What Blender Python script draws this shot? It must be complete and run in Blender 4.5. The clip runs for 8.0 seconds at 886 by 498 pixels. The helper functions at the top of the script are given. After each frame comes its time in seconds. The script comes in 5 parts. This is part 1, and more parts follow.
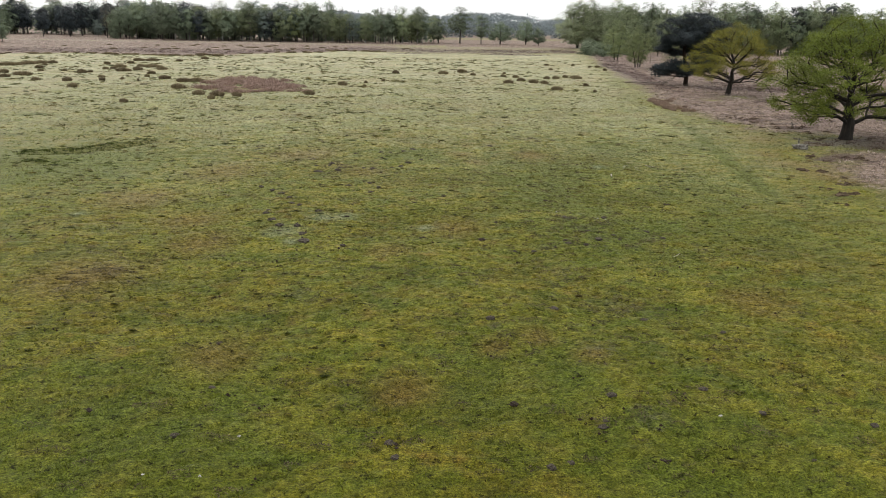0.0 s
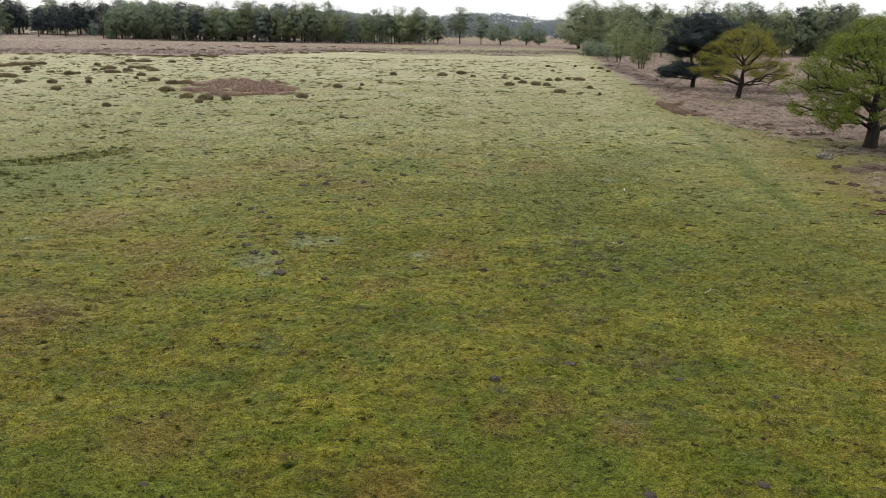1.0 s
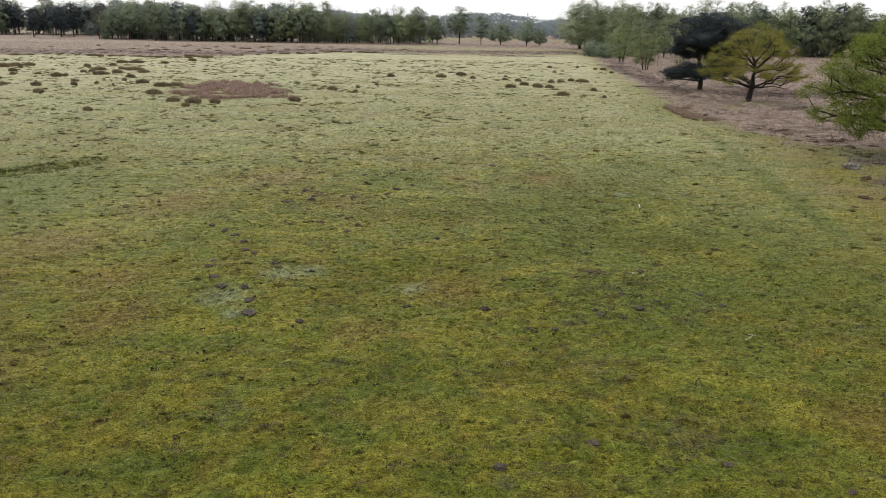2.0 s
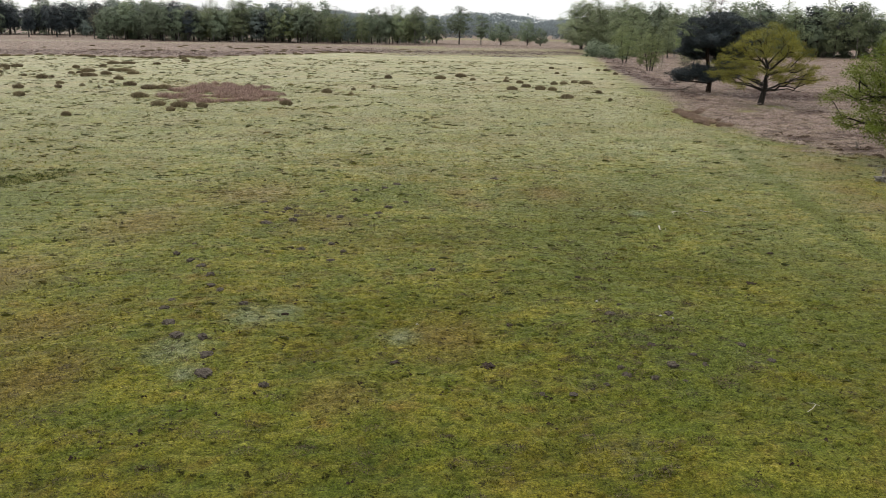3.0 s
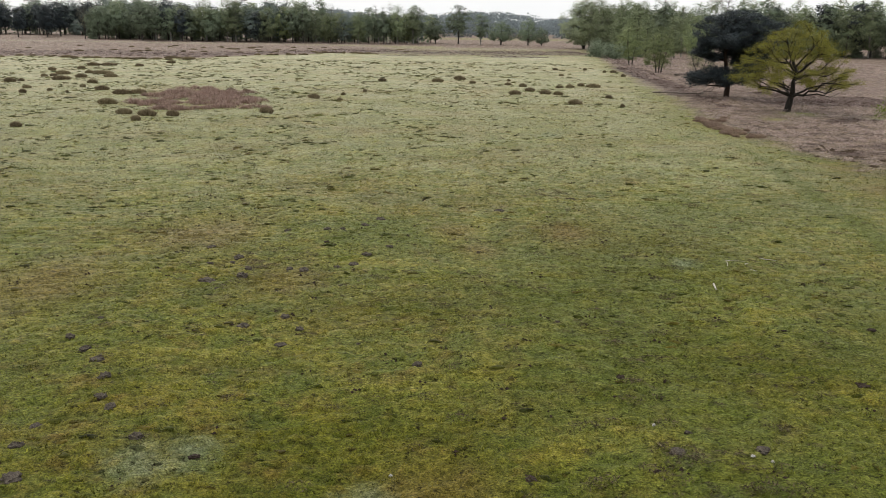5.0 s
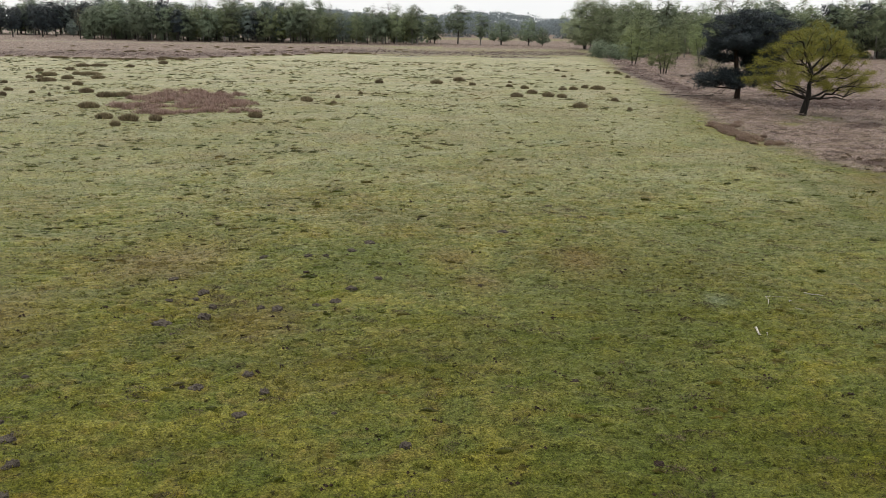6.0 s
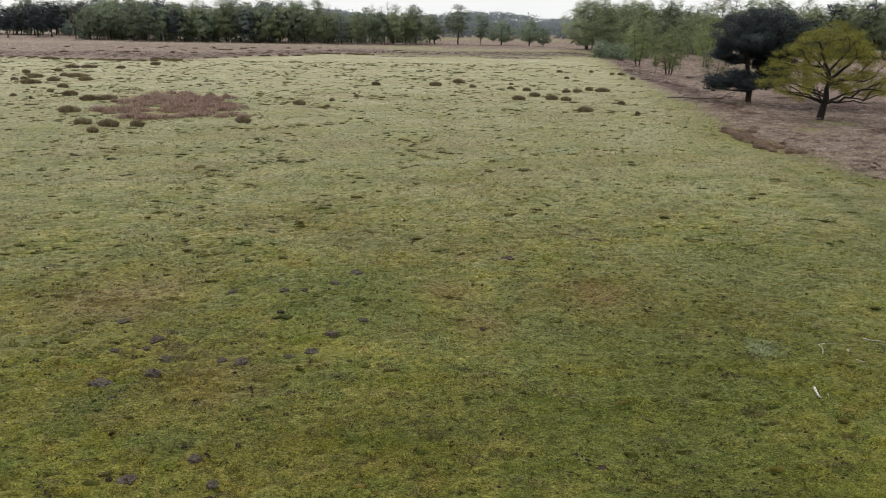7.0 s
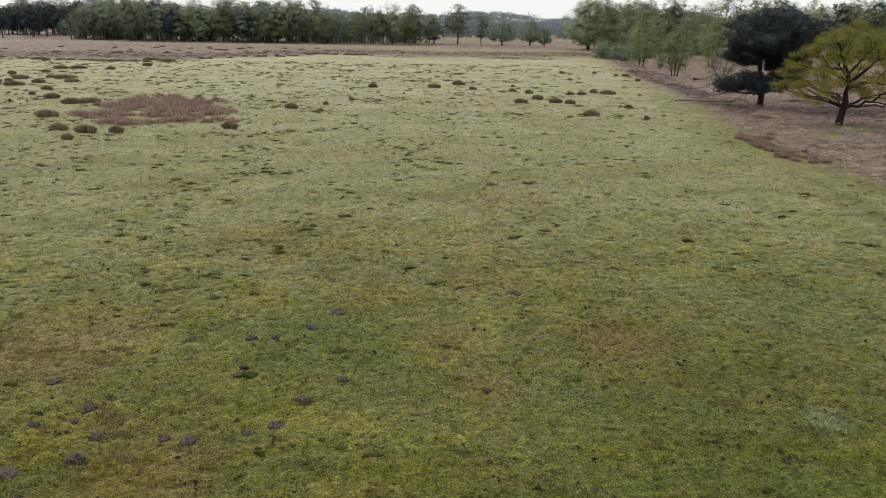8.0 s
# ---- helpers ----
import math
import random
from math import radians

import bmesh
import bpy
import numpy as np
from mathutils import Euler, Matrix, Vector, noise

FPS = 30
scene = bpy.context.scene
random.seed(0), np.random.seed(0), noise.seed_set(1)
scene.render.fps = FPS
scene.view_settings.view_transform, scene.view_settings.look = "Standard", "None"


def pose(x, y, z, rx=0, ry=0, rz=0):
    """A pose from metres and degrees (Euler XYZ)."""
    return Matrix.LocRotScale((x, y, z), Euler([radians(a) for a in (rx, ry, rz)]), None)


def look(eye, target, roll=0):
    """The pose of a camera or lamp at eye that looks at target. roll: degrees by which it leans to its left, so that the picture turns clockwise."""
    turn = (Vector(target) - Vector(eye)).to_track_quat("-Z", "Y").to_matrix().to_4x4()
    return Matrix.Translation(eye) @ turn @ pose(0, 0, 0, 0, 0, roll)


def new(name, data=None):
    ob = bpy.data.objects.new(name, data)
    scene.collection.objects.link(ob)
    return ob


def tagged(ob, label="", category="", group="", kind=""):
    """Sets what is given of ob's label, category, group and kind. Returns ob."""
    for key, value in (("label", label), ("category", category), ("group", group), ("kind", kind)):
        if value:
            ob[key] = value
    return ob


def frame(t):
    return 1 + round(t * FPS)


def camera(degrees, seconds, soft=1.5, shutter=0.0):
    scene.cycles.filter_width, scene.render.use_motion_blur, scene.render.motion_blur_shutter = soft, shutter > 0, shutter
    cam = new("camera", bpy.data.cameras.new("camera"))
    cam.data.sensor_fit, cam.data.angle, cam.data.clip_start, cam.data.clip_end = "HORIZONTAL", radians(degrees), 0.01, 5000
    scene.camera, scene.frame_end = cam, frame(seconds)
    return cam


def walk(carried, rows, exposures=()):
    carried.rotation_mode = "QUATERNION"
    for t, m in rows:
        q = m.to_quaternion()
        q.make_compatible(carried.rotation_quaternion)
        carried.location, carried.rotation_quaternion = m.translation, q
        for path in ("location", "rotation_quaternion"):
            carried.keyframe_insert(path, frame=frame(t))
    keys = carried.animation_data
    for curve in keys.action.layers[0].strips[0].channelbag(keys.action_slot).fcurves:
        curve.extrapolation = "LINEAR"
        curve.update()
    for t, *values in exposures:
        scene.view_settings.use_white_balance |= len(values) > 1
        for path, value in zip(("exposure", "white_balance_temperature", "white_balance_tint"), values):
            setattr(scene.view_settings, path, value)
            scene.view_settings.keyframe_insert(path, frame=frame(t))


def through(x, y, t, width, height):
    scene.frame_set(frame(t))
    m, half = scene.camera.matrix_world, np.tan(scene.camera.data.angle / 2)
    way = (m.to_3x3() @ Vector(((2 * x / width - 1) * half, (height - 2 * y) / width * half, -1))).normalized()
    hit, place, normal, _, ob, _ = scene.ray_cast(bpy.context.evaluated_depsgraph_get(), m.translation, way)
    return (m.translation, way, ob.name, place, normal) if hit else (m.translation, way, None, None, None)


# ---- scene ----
cam = camera(56.1, 8.0, soft=0.8)
METRES, EYE, TILT, LEAN, TURN = 32.258, 8.0, 0.0, 0.0, 0.0
ROWS = [
    (0.0, 0.0, 0.0, 0.0, 0.23, -15.14, -0.85),
    (0.5, 0.0015, 0.0603, 0.0002, 0.22, -15.14, -0.84),
    (1.0, 0.0033, 0.1258, 0.0005, 0.22, -15.13, -0.85),
    (1.5, 0.0051, 0.1859, 0.0005, 0.21, -15.13, -0.85),
    (3.0, 0.0103, 0.3781, 0.0012, 0.2, -15.14, -0.83),
    (3.5, 0.0119, 0.4397, 0.0012, 0.19, -15.15, -0.83),
    (4.0, 0.0134, 0.5059, 0.0012, 0.18, -15.17, -0.81),
    (4.5, 0.0153, 0.5658, 0.0014, 0.17, -15.18, -0.8),
    (6.0, 0.02, 0.7538, 0.0004, 0.14, -15.19, -0.78),
    (6.5, 0.0218, 0.8126, -0.0001, 0.15, -15.19, -0.78),
    (7.0, 0.0231, 0.8762, -0.0003, 0.14, -15.18, -0.78),
    (7.5, 0.0247, 0.935, -0.0003, 0.14, -15.19, -0.79),
    (8.0, 0.0262, 0.9996, -0.0005, 0.14, -15.19, -0.8),
]
walk(cam, [(t, pose(0, 0, EYE, TILT, LEAN, TURN) @ pose(METRES * x, METRES * y, METRES * z, 90 + pitch, roll, yaw)) for t, x, y, z, yaw, pitch, roll in ROWS], [(0.0, 0.21), (4.0, 0.11), (8.0, 0.0)])

# ---- light ----
world = bpy.data.worlds.new("overcast_sky")
scene.world = world
world.use_nodes = True
wn, wl = world.node_tree.nodes, world.node_tree.links
wn.clear()
sky = wn.new("ShaderNodeTexSky")
sky.sky_type, sky.sun_disc = "NISHITA", False
SUN_HEIGHT, SUN_TURN = 43.0, 330.0
sky.sun_elevation, sky.sun_rotation = radians(SUN_HEIGHT), radians(SUN_TURN)
sky.air_density, sky.dust_density = 1.0, 4.0
cloud = wn.new("ShaderNodeTexNoise")
cloud.inputs["Scale"].default_value, cloud.inputs["Detail"].default_value = 2.2, 4
deck = wn.new("ShaderNodeValToRGB")
deck.color_ramp.elements[0].position, deck.color_ramp.elements[0].color = 0.3, (9.6, 9.8, 10.0, 1)
deck.color_ramp.elements[1].position, deck.color_ramp.elements[1].color = 0.7, (11.4, 11.4, 11.2, 1)
blend = wn.new("ShaderNodeMix")
blend.data_type = "RGBA"
blend.inputs["Factor"].default_value = 0.88
wl.new(cloud.outputs["Fac"], deck.inputs["Fac"])
wl.new(sky.outputs["Color"], blend.inputs["A"])
wl.new(deck.outputs["Color"], blend.inputs["B"])
# an overcast sky is brightest overhead
spot = wn.new("ShaderNodeTexCoord")
high = wn.new("ShaderNodeSeparateXYZ")
rise = wn.new("ShaderNodeMapRange")
rise.inputs["From Min"].default_value, rise.inputs["From Max"].default_value = 0.0, 1.0
rise.inputs["To Min"].default_value, rise.inputs["To Max"].default_value = 0.92, 1.26
dome = wn.new("ShaderNodeVectorMath")
dome.operation = "SCALE"
wl.new(spot.outputs["Generated"], high.inputs[0])
wl.new(high.outputs["Z"], rise.inputs["Value"])
wl.new(blend.outputs["Result"], dome.inputs[0])
wl.new(rise.outputs["Result"], dome.inputs["Scale"])
back = wn.new("ShaderNodeBackground")
back.inputs["Strength"].default_value = 0.108
wl.new(dome.outputs["Vector"], back.inputs["Color"])
wl.new(back.outputs["Background"], wn.new("ShaderNodeOutputWorld").inputs["Surface"])

sun = new("sun", bpy.data.lights.new("sun", "SUN"))
sun.data.energy, sun.data.angle, sun.data.color = 2.1, radians(12), (1.0, 0.95, 0.87)
sun_way = Vector((math.sin(radians(SUN_TURN)) * math.cos(radians(SUN_HEIGHT)), math.cos(radians(SUN_TURN)) * math.cos(radians(SUN_HEIGHT)), math.sin(radians(SUN_HEIGHT))))
sun.matrix_world = look(sun_way * 50, (0, 0, 0))


# ---- materials ----
def material(name, rough=0.8, gloss=0.3):
    m = bpy.data.materials.new(name)
    m.use_nodes = True
    b = m.node_tree.nodes["Principled BSDF"]
    b.inputs["Roughness"].default_value = rough
    b.inputs["Specular IOR Level"].default_value = gloss
    return m, m.node_tree.nodes, m.node_tree.links, b


def noise_of(n, l, scale, detail=3, coords="Object", stretch=None, rough=0.55):
    tc = n.new("ShaderNodeTexCoord")
    t = n.new("ShaderNodeTexNoise")
    t.inputs["Scale"].default_value, t.inputs["Detail"].default_value, t.inputs["Roughness"].default_value = scale, detail, rough
    if stretch:
        mp = n.new("ShaderNodeMapping")
        mp.inputs["Scale"].default_value = stretch
        l.new(tc.outputs[coords], mp.inputs["Vector"])
        l.new(mp.outputs["Vector"], t.inputs["Vector"])
    else:
        l.new(tc.outputs[coords], t.inputs["Vector"])
    return t.outputs["Fac"]


def ramp(n, l, fac, stops):
    r = n.new("ShaderNodeValToRGB")
    e = r.color_ramp.elements
    while len(e) < len(stops):
        e.new(0.5)
    for k, (p, c) in zip(e, stops):
        k.position, k.color = p, (*c, 1)
    l.new(fac, r.inputs["Fac"])
    return r.outputs["Color"]


def mixed(n, l, a, b, fac, how="MIX"):
    m = n.new("ShaderNodeMix")
    m.data_type, m.blend_type = "RGBA", how
    for sock, v in ((m.inputs["Factor"], fac), (m.inputs["A"], a), (m.inputs["B"], b)):
        if isinstance(v, (int, float)):
            sock.default_value = v
        elif isinstance(v, tuple):
            sock.default_value = (*v, 1)
        else:
            l.new(v, sock)
    return m.outputs["Result"]


def maths(n, l, how, a, b=None, c=None):
    m = n.new("ShaderNodeMath")
    m.operation = how
    for i, v in enumerate((a, b, c)):
        if v is None:
            continue
        if isinstance(v, (int, float)):
            m.inputs[i].default_value = v
        else:
            l.new(v, m.inputs[i])
    return m.outputs[0]


def bump(n, l, b, height, strength, dist):
    k = n.new("ShaderNodeBump")
    k.inputs["Strength"].default_value, k.inputs["Distance"].default_value = strength, dist
    l.new(height, k.inputs["Height"])
    l.new(k.outputs["Normal"], b.inputs["Normal"])


def attribute(n, name):
    a = n.new("ShaderNodeAttribute")
    a.attribute_name = name
    return a.outputs["Fac"]


def broken(n, l, zone, tex, soft=0.25):
    """A zone whose edge frays with a noise: clamp((zone + noise - 1) / soft + 0.5)."""
    s = maths(n, l, "ADD", zone, tex)
    s = maths(n, l, "SUBTRACT", s, 1.0)
    s = maths(n, l, "DIVIDE", s, soft)
    k = maths(n, l, "ADD", s, 0.5)
    n[-1].use_clamp = True
    return k


def sward_colour(n, l):
    """Colour of the turf at a place: moss, short grass, straw, lichen and heath by zone, with hollow shade and far haze
    put in.
    """
    big = noise_of(n, l, 0.16, 4)
    mid = noise_of(n, l, 0.8, 5, rough=0.6)
    fine = noise_of(n, l, 4.2, 7, rough=0.74)
    tiny = noise_of(n, l, 24.0, 4, rough=0.7)
    grass = ramp(n, l, fine, [(0.30, (0.068, 0.066, 0.006)), (0.44, (0.100, 0.099, 0.010)), (0.56, (0.127, 0.125, 0.014)), (0.70, (0.168, 0.161, 0.030))])
    moss = ramp(n, l, fine, [(0.30, (0.050, 0.066, 0.006)), (0.5, (0.073, 0.092, 0.008)), (0.70, (0.116, 0.127, 0.014))])
    c = mixed(n, l, grass, moss, ramp(n, l, mid, [(0.40, (0, 0, 0)), (0.62, (1, 1, 1))]))
    rust = ramp(n, l, fine, [(0.3, (0.0438, 0.0283, 0.004)), (0.7, (0.1640, 0.1060, 0.022))])
    c = mixed(n, l, c, rust, ramp(n, l, noise_of(n, l, 1.1, 6, rough=0.65), [(0.52, (0, 0, 0)), (0.70, (0.65, 0.65, 0.65))]))
    crumb = noise_of(n, l, 5.5, 5, rough=0.7)
    c = mixed(n, l, c, ramp(n, l, noise_of(n, l, 0.33, 5, stretch=(0.8, 1, 1), rough=0.6), [(0.36, (0.80, 0.84, 0.80)), (0.5, (1.02, 1.02, 1.0)), (0.66, (1.28, 1.22, 1.25))]), 1.0, "MULTIPLY")
    # shade put into the colour: hollows of the relief darker, hump tops lighter
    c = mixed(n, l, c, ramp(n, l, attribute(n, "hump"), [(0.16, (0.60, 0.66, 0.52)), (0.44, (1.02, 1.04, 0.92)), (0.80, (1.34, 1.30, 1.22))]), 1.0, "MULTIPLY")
    lush = ramp(n, l, fine, [(0.3, (0.044, 0.060, 0.006)), (0.7, (0.108, 0.136, 0.016))])
    c = mixed(n, l, c, lush, maths(n, l, "MULTIPLY", broken(n, l, attribute(n, "lush"), mid, 0.7), 0.88))
    c = mixed(n, l, c, ramp(n, l, fine, [(0.3, (0.065, 0.046, 0.007)), (0.7, (0.205, 0.148, 0.036))]), maths(n, l, "MULTIPLY", broken(n, l, attribute(n, "rust"), mid, 0.6), 0.8))
    # pale bluish straw: far haze is put into this colour as well
    straw = ramp(n, l, fine, [(0.3, (0.1640, 0.153, 0.092)), (0.5, (0.280, 0.260, 0.195)), (0.7, (0.400, 0.372, 0.298))])
    # stretched dark dashes: shade of far tussocks put into the colour
    dash = noise_of(n, l, 0.55, 5, stretch=(0.55, 1.0, 1.0), rough=0.65)
    straw = mixed(n, l, straw, ramp(n, l, dash, [(0.36, (0.50, 0.52, 0.40)), (0.47, (0.98, 0.98, 0.95)), (0.68, (1.18, 1.14, 1.1))]), 1.0, "MULTIPLY")
    c = mixed(n, l, c, straw, maths(n, l, "MULTIPLY", attribute(n, "straw"), ramp(n, l, big, [(0.3, (0.45, 0.45, 0.45)), (0.65, (1, 1, 1))])))
    c = mixed(n, l, c, (0.90, 0.76, 0.66), ramp(n, l, noise_of(n, l, 0.11, 4), [(0.46, (0, 0, 0)), (0.64, (0.62, 0.62, 0.62))]), "MULTIPLY")
    lilac = ramp(n, l, fine, [(0.3, (0.040, 0.037, 0.034)), (0.7, (0.140, 0.130, 0.120))])
    c = mixed(n, l, c, lilac, maths(n, l, "MULTIPLY", broken(n, l, attribute(n, "lilac"), noise_of(n, l, 5.0, 6, rough=0.75), 0.25), 0.55))
    pale = ramp(n, l, fine, [(0.3, (0.070, 0.090, 0.050)), (0.7, (0.270, 0.300, 0.215))])
    c = mixed(n, l, c, pale, maths(n, l, "MULTIPLY", broken(n, l, attribute(n, "pale"), noise_of(n, l, 3.2, 6, rough=0.7), 0.6), 0.62))
    fringe = maths(n, l, "ADD", maths(n, l, "MULTIPLY", big, 0.5), maths(n, l, "MULTIPLY", mid, 0.5))
    moor = ramp(n, l, fine, [(0.28, (0.055, 0.038, 0.030)), (0.5, (0.172, 0.130, 0.110)), (0.7, (0.31, 0.25, 0.212))])
    moor = mixed(n, l, moor, ramp(n, l, dash, [(0.36, (0.62, 0.58, 0.60)), (0.55, (1.0, 1.0, 1.0)), (0.7, (1.25, 1.22, 1.2))]), 1.0, "MULTIPLY")
    # relief shade put into the heath colour: dark gaps, lighter lumps
    moor = mixed(n, l, moor, ramp(n, l, noise_of(n, l, 0.95, 6, stretch=(0.8, 1.1, 1), rough=0.68), [(0.36, (0.42, 0.38, 0.37)), (0.50, (1.06, 1.06, 1.06)), (0.66, (1.28, 1.28, 1.28))]), 1.0, "MULTIPLY")
    c = mixed(n, l, c, moor, broken(n, l, attribute(n, "heath"), fringe, 0.3))
    ling = ramp(n, l, fine, [(0.3, (0.036, 0.024, 0.022)), (0.7, (0.125, 0.085, 0.076))])
    c = mixed(n, l, c, ling, maths(n, l, "MULTIPLY", broken(n, l, attribute(n, "ling"), fringe, 0.3), 0.9))
    # random dark patches by noise; the ground doesn't dip under them
    hollow = noise_of(n, l, 1.5, 7, stretch=(0.75, 1.15, 1), rough=0.7)
    c = mixed(n, l, c, ramp(n, l, hollow, [(0.30, (0.34, 0.32, 0.28)), (0.40, (1, 1, 1))]), 1.0, "MULTIPLY")
    c = mixed(n, l, c, ramp(n, l, crumb, [(0.345, (0.20, 0.18, 0.14)), (0.43, (1, 1, 1))]), 1.0, "MULTIPLY")
    return c, fine, tiny, mid


def sward_material(name, blades):
    m, n, l, b = material(name, 0.7, 0.05)
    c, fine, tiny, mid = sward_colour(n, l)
    if blades:
        c = mixed(n, l, c, ramp(n, l, attribute(n, "tone"), [(0.0, (0.50, 0.50, 0.42)), (0.45, (1.20, 1.22, 1.06)), (1.0, (1.62, 1.58, 1.36))]), 1.0, "MULTIPLY")
        g = n.new("ShaderNodeNewGeometry")
        c = mixed(n, l, c, ramp(n, l, g.outputs["Random Per Island"], [(0.0, (0.46, 0.48, 0.40)), (0.6, (0.98, 0.97, 0.88)), (1.0, (1.5, 1.44, 1.35))]), 1.0, "MULTIPLY")
        b.inputs["Sheen Weight"].default_value, b.inputs["Sheen Roughness"].default_value = 0.04, 0.4
    else:
        c = mixed(n, l, c, ramp(n, l, tiny, [(0.36, (0.44, 0.44, 0.40)), (0.64, (1.62, 1.62, 1.58))]), 1.0, "MULTIPLY")
        wisp = noise_of(n, l, 11.0, 5, stretch=(0.7, 1.2, 1), rough=0.7)
        h = maths(n, l, "ADD", maths(n, l, "MULTIPLY", fine, 1.3), maths(n, l, "ADD", maths(n, l, "MULTIPLY", tiny, 0.35), maths(n, l, "MULTIPLY", wisp, 0.9)))
        # lit tips and dark gaps of small tufts, put into the colour
        c = mixed(n, l, c, ramp(n, l, wisp, [(0.36, (0.62, 0.64, 0.56)), (0.5, (1.04, 1.04, 1.02)), (0.64, (1.42, 1.38, 1.34))]), 1.0, "MULTIPLY")
        bump(n, l, b, h, 1.0, 0.12)
        # the nap of the short grass shines at a flat view; hollow shade is put into it
        nap = ramp(n, l, attribute(n, "hump"), [(0.2, (0, 0, 0)), (0.7, (0.30, 0.31, 0.27))])
        nap = mixed(n, l, nap, (0, 0, 0), attribute(n, "heath"))
        # sheen held back on near turf by the straw zone
        nap = mixed(n, l, nap, ramp(n, l, attribute(n, "straw"), [(0.0, (0.26, 0.26, 0.23)), (0.28, (1, 1, 1))]), 1.0, "MULTIPLY")
        nap = mixed(n, l, nap, (0, 0, 0), maths(n, l, "MULTIPLY", attribute(n, "lush"), 0.5))
        nap = mixed(n, l, nap, ramp(n, l, fine, [(0.34, (0.35, 0.35, 0.3)), (0.62, (1, 1, 1))]), 1.0, "MULTIPLY")
        sheen = n.new("ShaderNodeBsdfSheen")
        sheen.inputs["Roughness"].default_value = 0.34
        l.new(nap, sheen.inputs["Color"])
        both = n.new("ShaderNodeAddShader")
        l.new(b.outputs[0], both.inputs[0])
        l.new(sheen.outputs[0], both.inputs[1])
        l.new(both.outputs[0], n["Material Output"].inputs["Surface"])
    l.new(c, b.inputs["Base Color"])
    return m


def leaf_material(name, low, mean, high, through=0.3):
    m, n, l, b = material(name, 0.65, 0.1)
    g = n.new("ShaderNodeNewGeometry")
    o = n.new("ShaderNodeObjectInfo")
    c = ramp(n, l, g.outputs["Random Per Island"], [(0.0, low), (0.5, mean), (1.0, high)])
    hs = n.new("ShaderNodeHueSaturation")
    l.new(c, hs.inputs["Color"])
    l.new(maths(n, l, "MULTIPLY_ADD", o.outputs["Random"], 0.016, 0.492), hs.inputs["Hue"])
    l.new(maths(n, l, "MULTIPLY_ADD", o.outputs["Random"], 0.4, 0.8), hs.inputs["Value"])
    c = mixed(n, l, hs.outputs["Color"], ramp(n, l, noise_of(n, l, 0.9, 3), [(0.3, (0.7, 0.7, 0.7)), (0.7, (1.2, 1.2, 1.2))]), 1.0, "MULTIPLY")
    l.new(c, b.inputs["Base Color"])
    t = n.new("ShaderNodeBsdfTranslucent")
    l.new(c, t.inputs["Color"])
    mx = n.new("ShaderNodeMixShader")
    mx.inputs["Fac"].default_value = through
    l.new(b.outputs[0], mx.inputs[1])
    l.new(t.outputs[0], mx.inputs[2])
    l.new(mx.outputs[0], n["Material Output"].inputs["Surface"])
    return m


def bark_material(name, dark, light, scale=6.0):
    m, n, l, b = material(name, 0.9, 0.2)
    f = noise_of(n, l, scale, 6, stretch=(1, 1, 0.25))
    l.new(ramp(n, l, f, [(0.3, dark), (0.7, light)]), b.inputs["Base Color"])
    bump(n, l, b, f, 0.8, 0.04)
    return m


def tint_material(name, stops, scale, rough=0.85, relief=0.5, dist=0.02, gloss=0.25):
    m, n, l, b = material(name, rough, gloss)
    f = noise_of(n, l, scale, 5, rough=0.65)
    f2 = noise_of(n, l, scale * 0.22, 3)
    c = mixed(n, l, ramp(n, l, f, stops), ramp(n, l, f2, [(0.3, (0.75, 0.75, 0.75)), (0.7, (1.2, 1.2, 1.2))]), 1.0, "MULTIPLY")
    l.new(c, b.inputs["Base Color"])
    bump(n, l, b, f, relief, dist)
    return m


def blade_material(name, low, mean, high, through=0.12):
    return leaf_material(name, low, mean, high, through)


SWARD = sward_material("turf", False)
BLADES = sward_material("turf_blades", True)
RUSH = blade_material("rush_stems", (0.12, 0.096, 0.058), (0.195, 0.155, 0.095), (0.31, 0.25, 0.165))
RED_RUSH = blade_material("red_brown_rush", (0.17, 0.112, 0.09), (0.30, 0.208, 0.172), (0.45, 0.335, 0.285))
EDGE_RUSH = blade_material("brown_rush", (0.19, 0.135, 0.10), (0.30, 0.22, 0.168), (0.42, 0.325, 0.255))
MOOR = blade_material("moor_grass_straw", (0.244, 0.185, 0.161), (0.366, 0.288, 0.256), (0.512, 0.417, 0.376))
DRY = blade_material("dead_grass", (0.014, 0.011, 0.006), (0.062, 0.046, 0.026), (0.16, 0.125, 0.075))
LING = blade_material("heather_stems", (0.045, 0.03, 0.026), (0.12, 0.08, 0.07), (0.22, 0.155, 0.135))
SEDGE = blade_material("dark_sedge", (0.014, 0.022, 0.004), (0.032, 0.046, 0.007), (0.085, 0.10, 0.018))
OAK_GREEN = leaf_material("oak_leaves_green", (0.085, 0.106, 0.017), (0.110, 0.137, 0.021), (0.153, 0.175, 0.030), 0.35)
OAK_GOLD = leaf_material("oak_leaves_gold", (0.189, 0.191, 0.034), (0.230, 0.230, 0.043), (0.281, 0.274, 0.057), 0.38)
# dark needles with a blue-grey haze tint in their colour
PINE_NEEDLES = leaf_material("pine_needles", (0.025, 0.032, 0.034), (0.037, 0.047, 0.052), (0.054, 0.066, 0.072), 0.1)
BIRCH_LEAVES = leaf_material("birch_leaves", (0.155, 0.187, 0.080), (0.197, 0.234, 0.105), (0.246, 0.283, 0.133), 0.35)
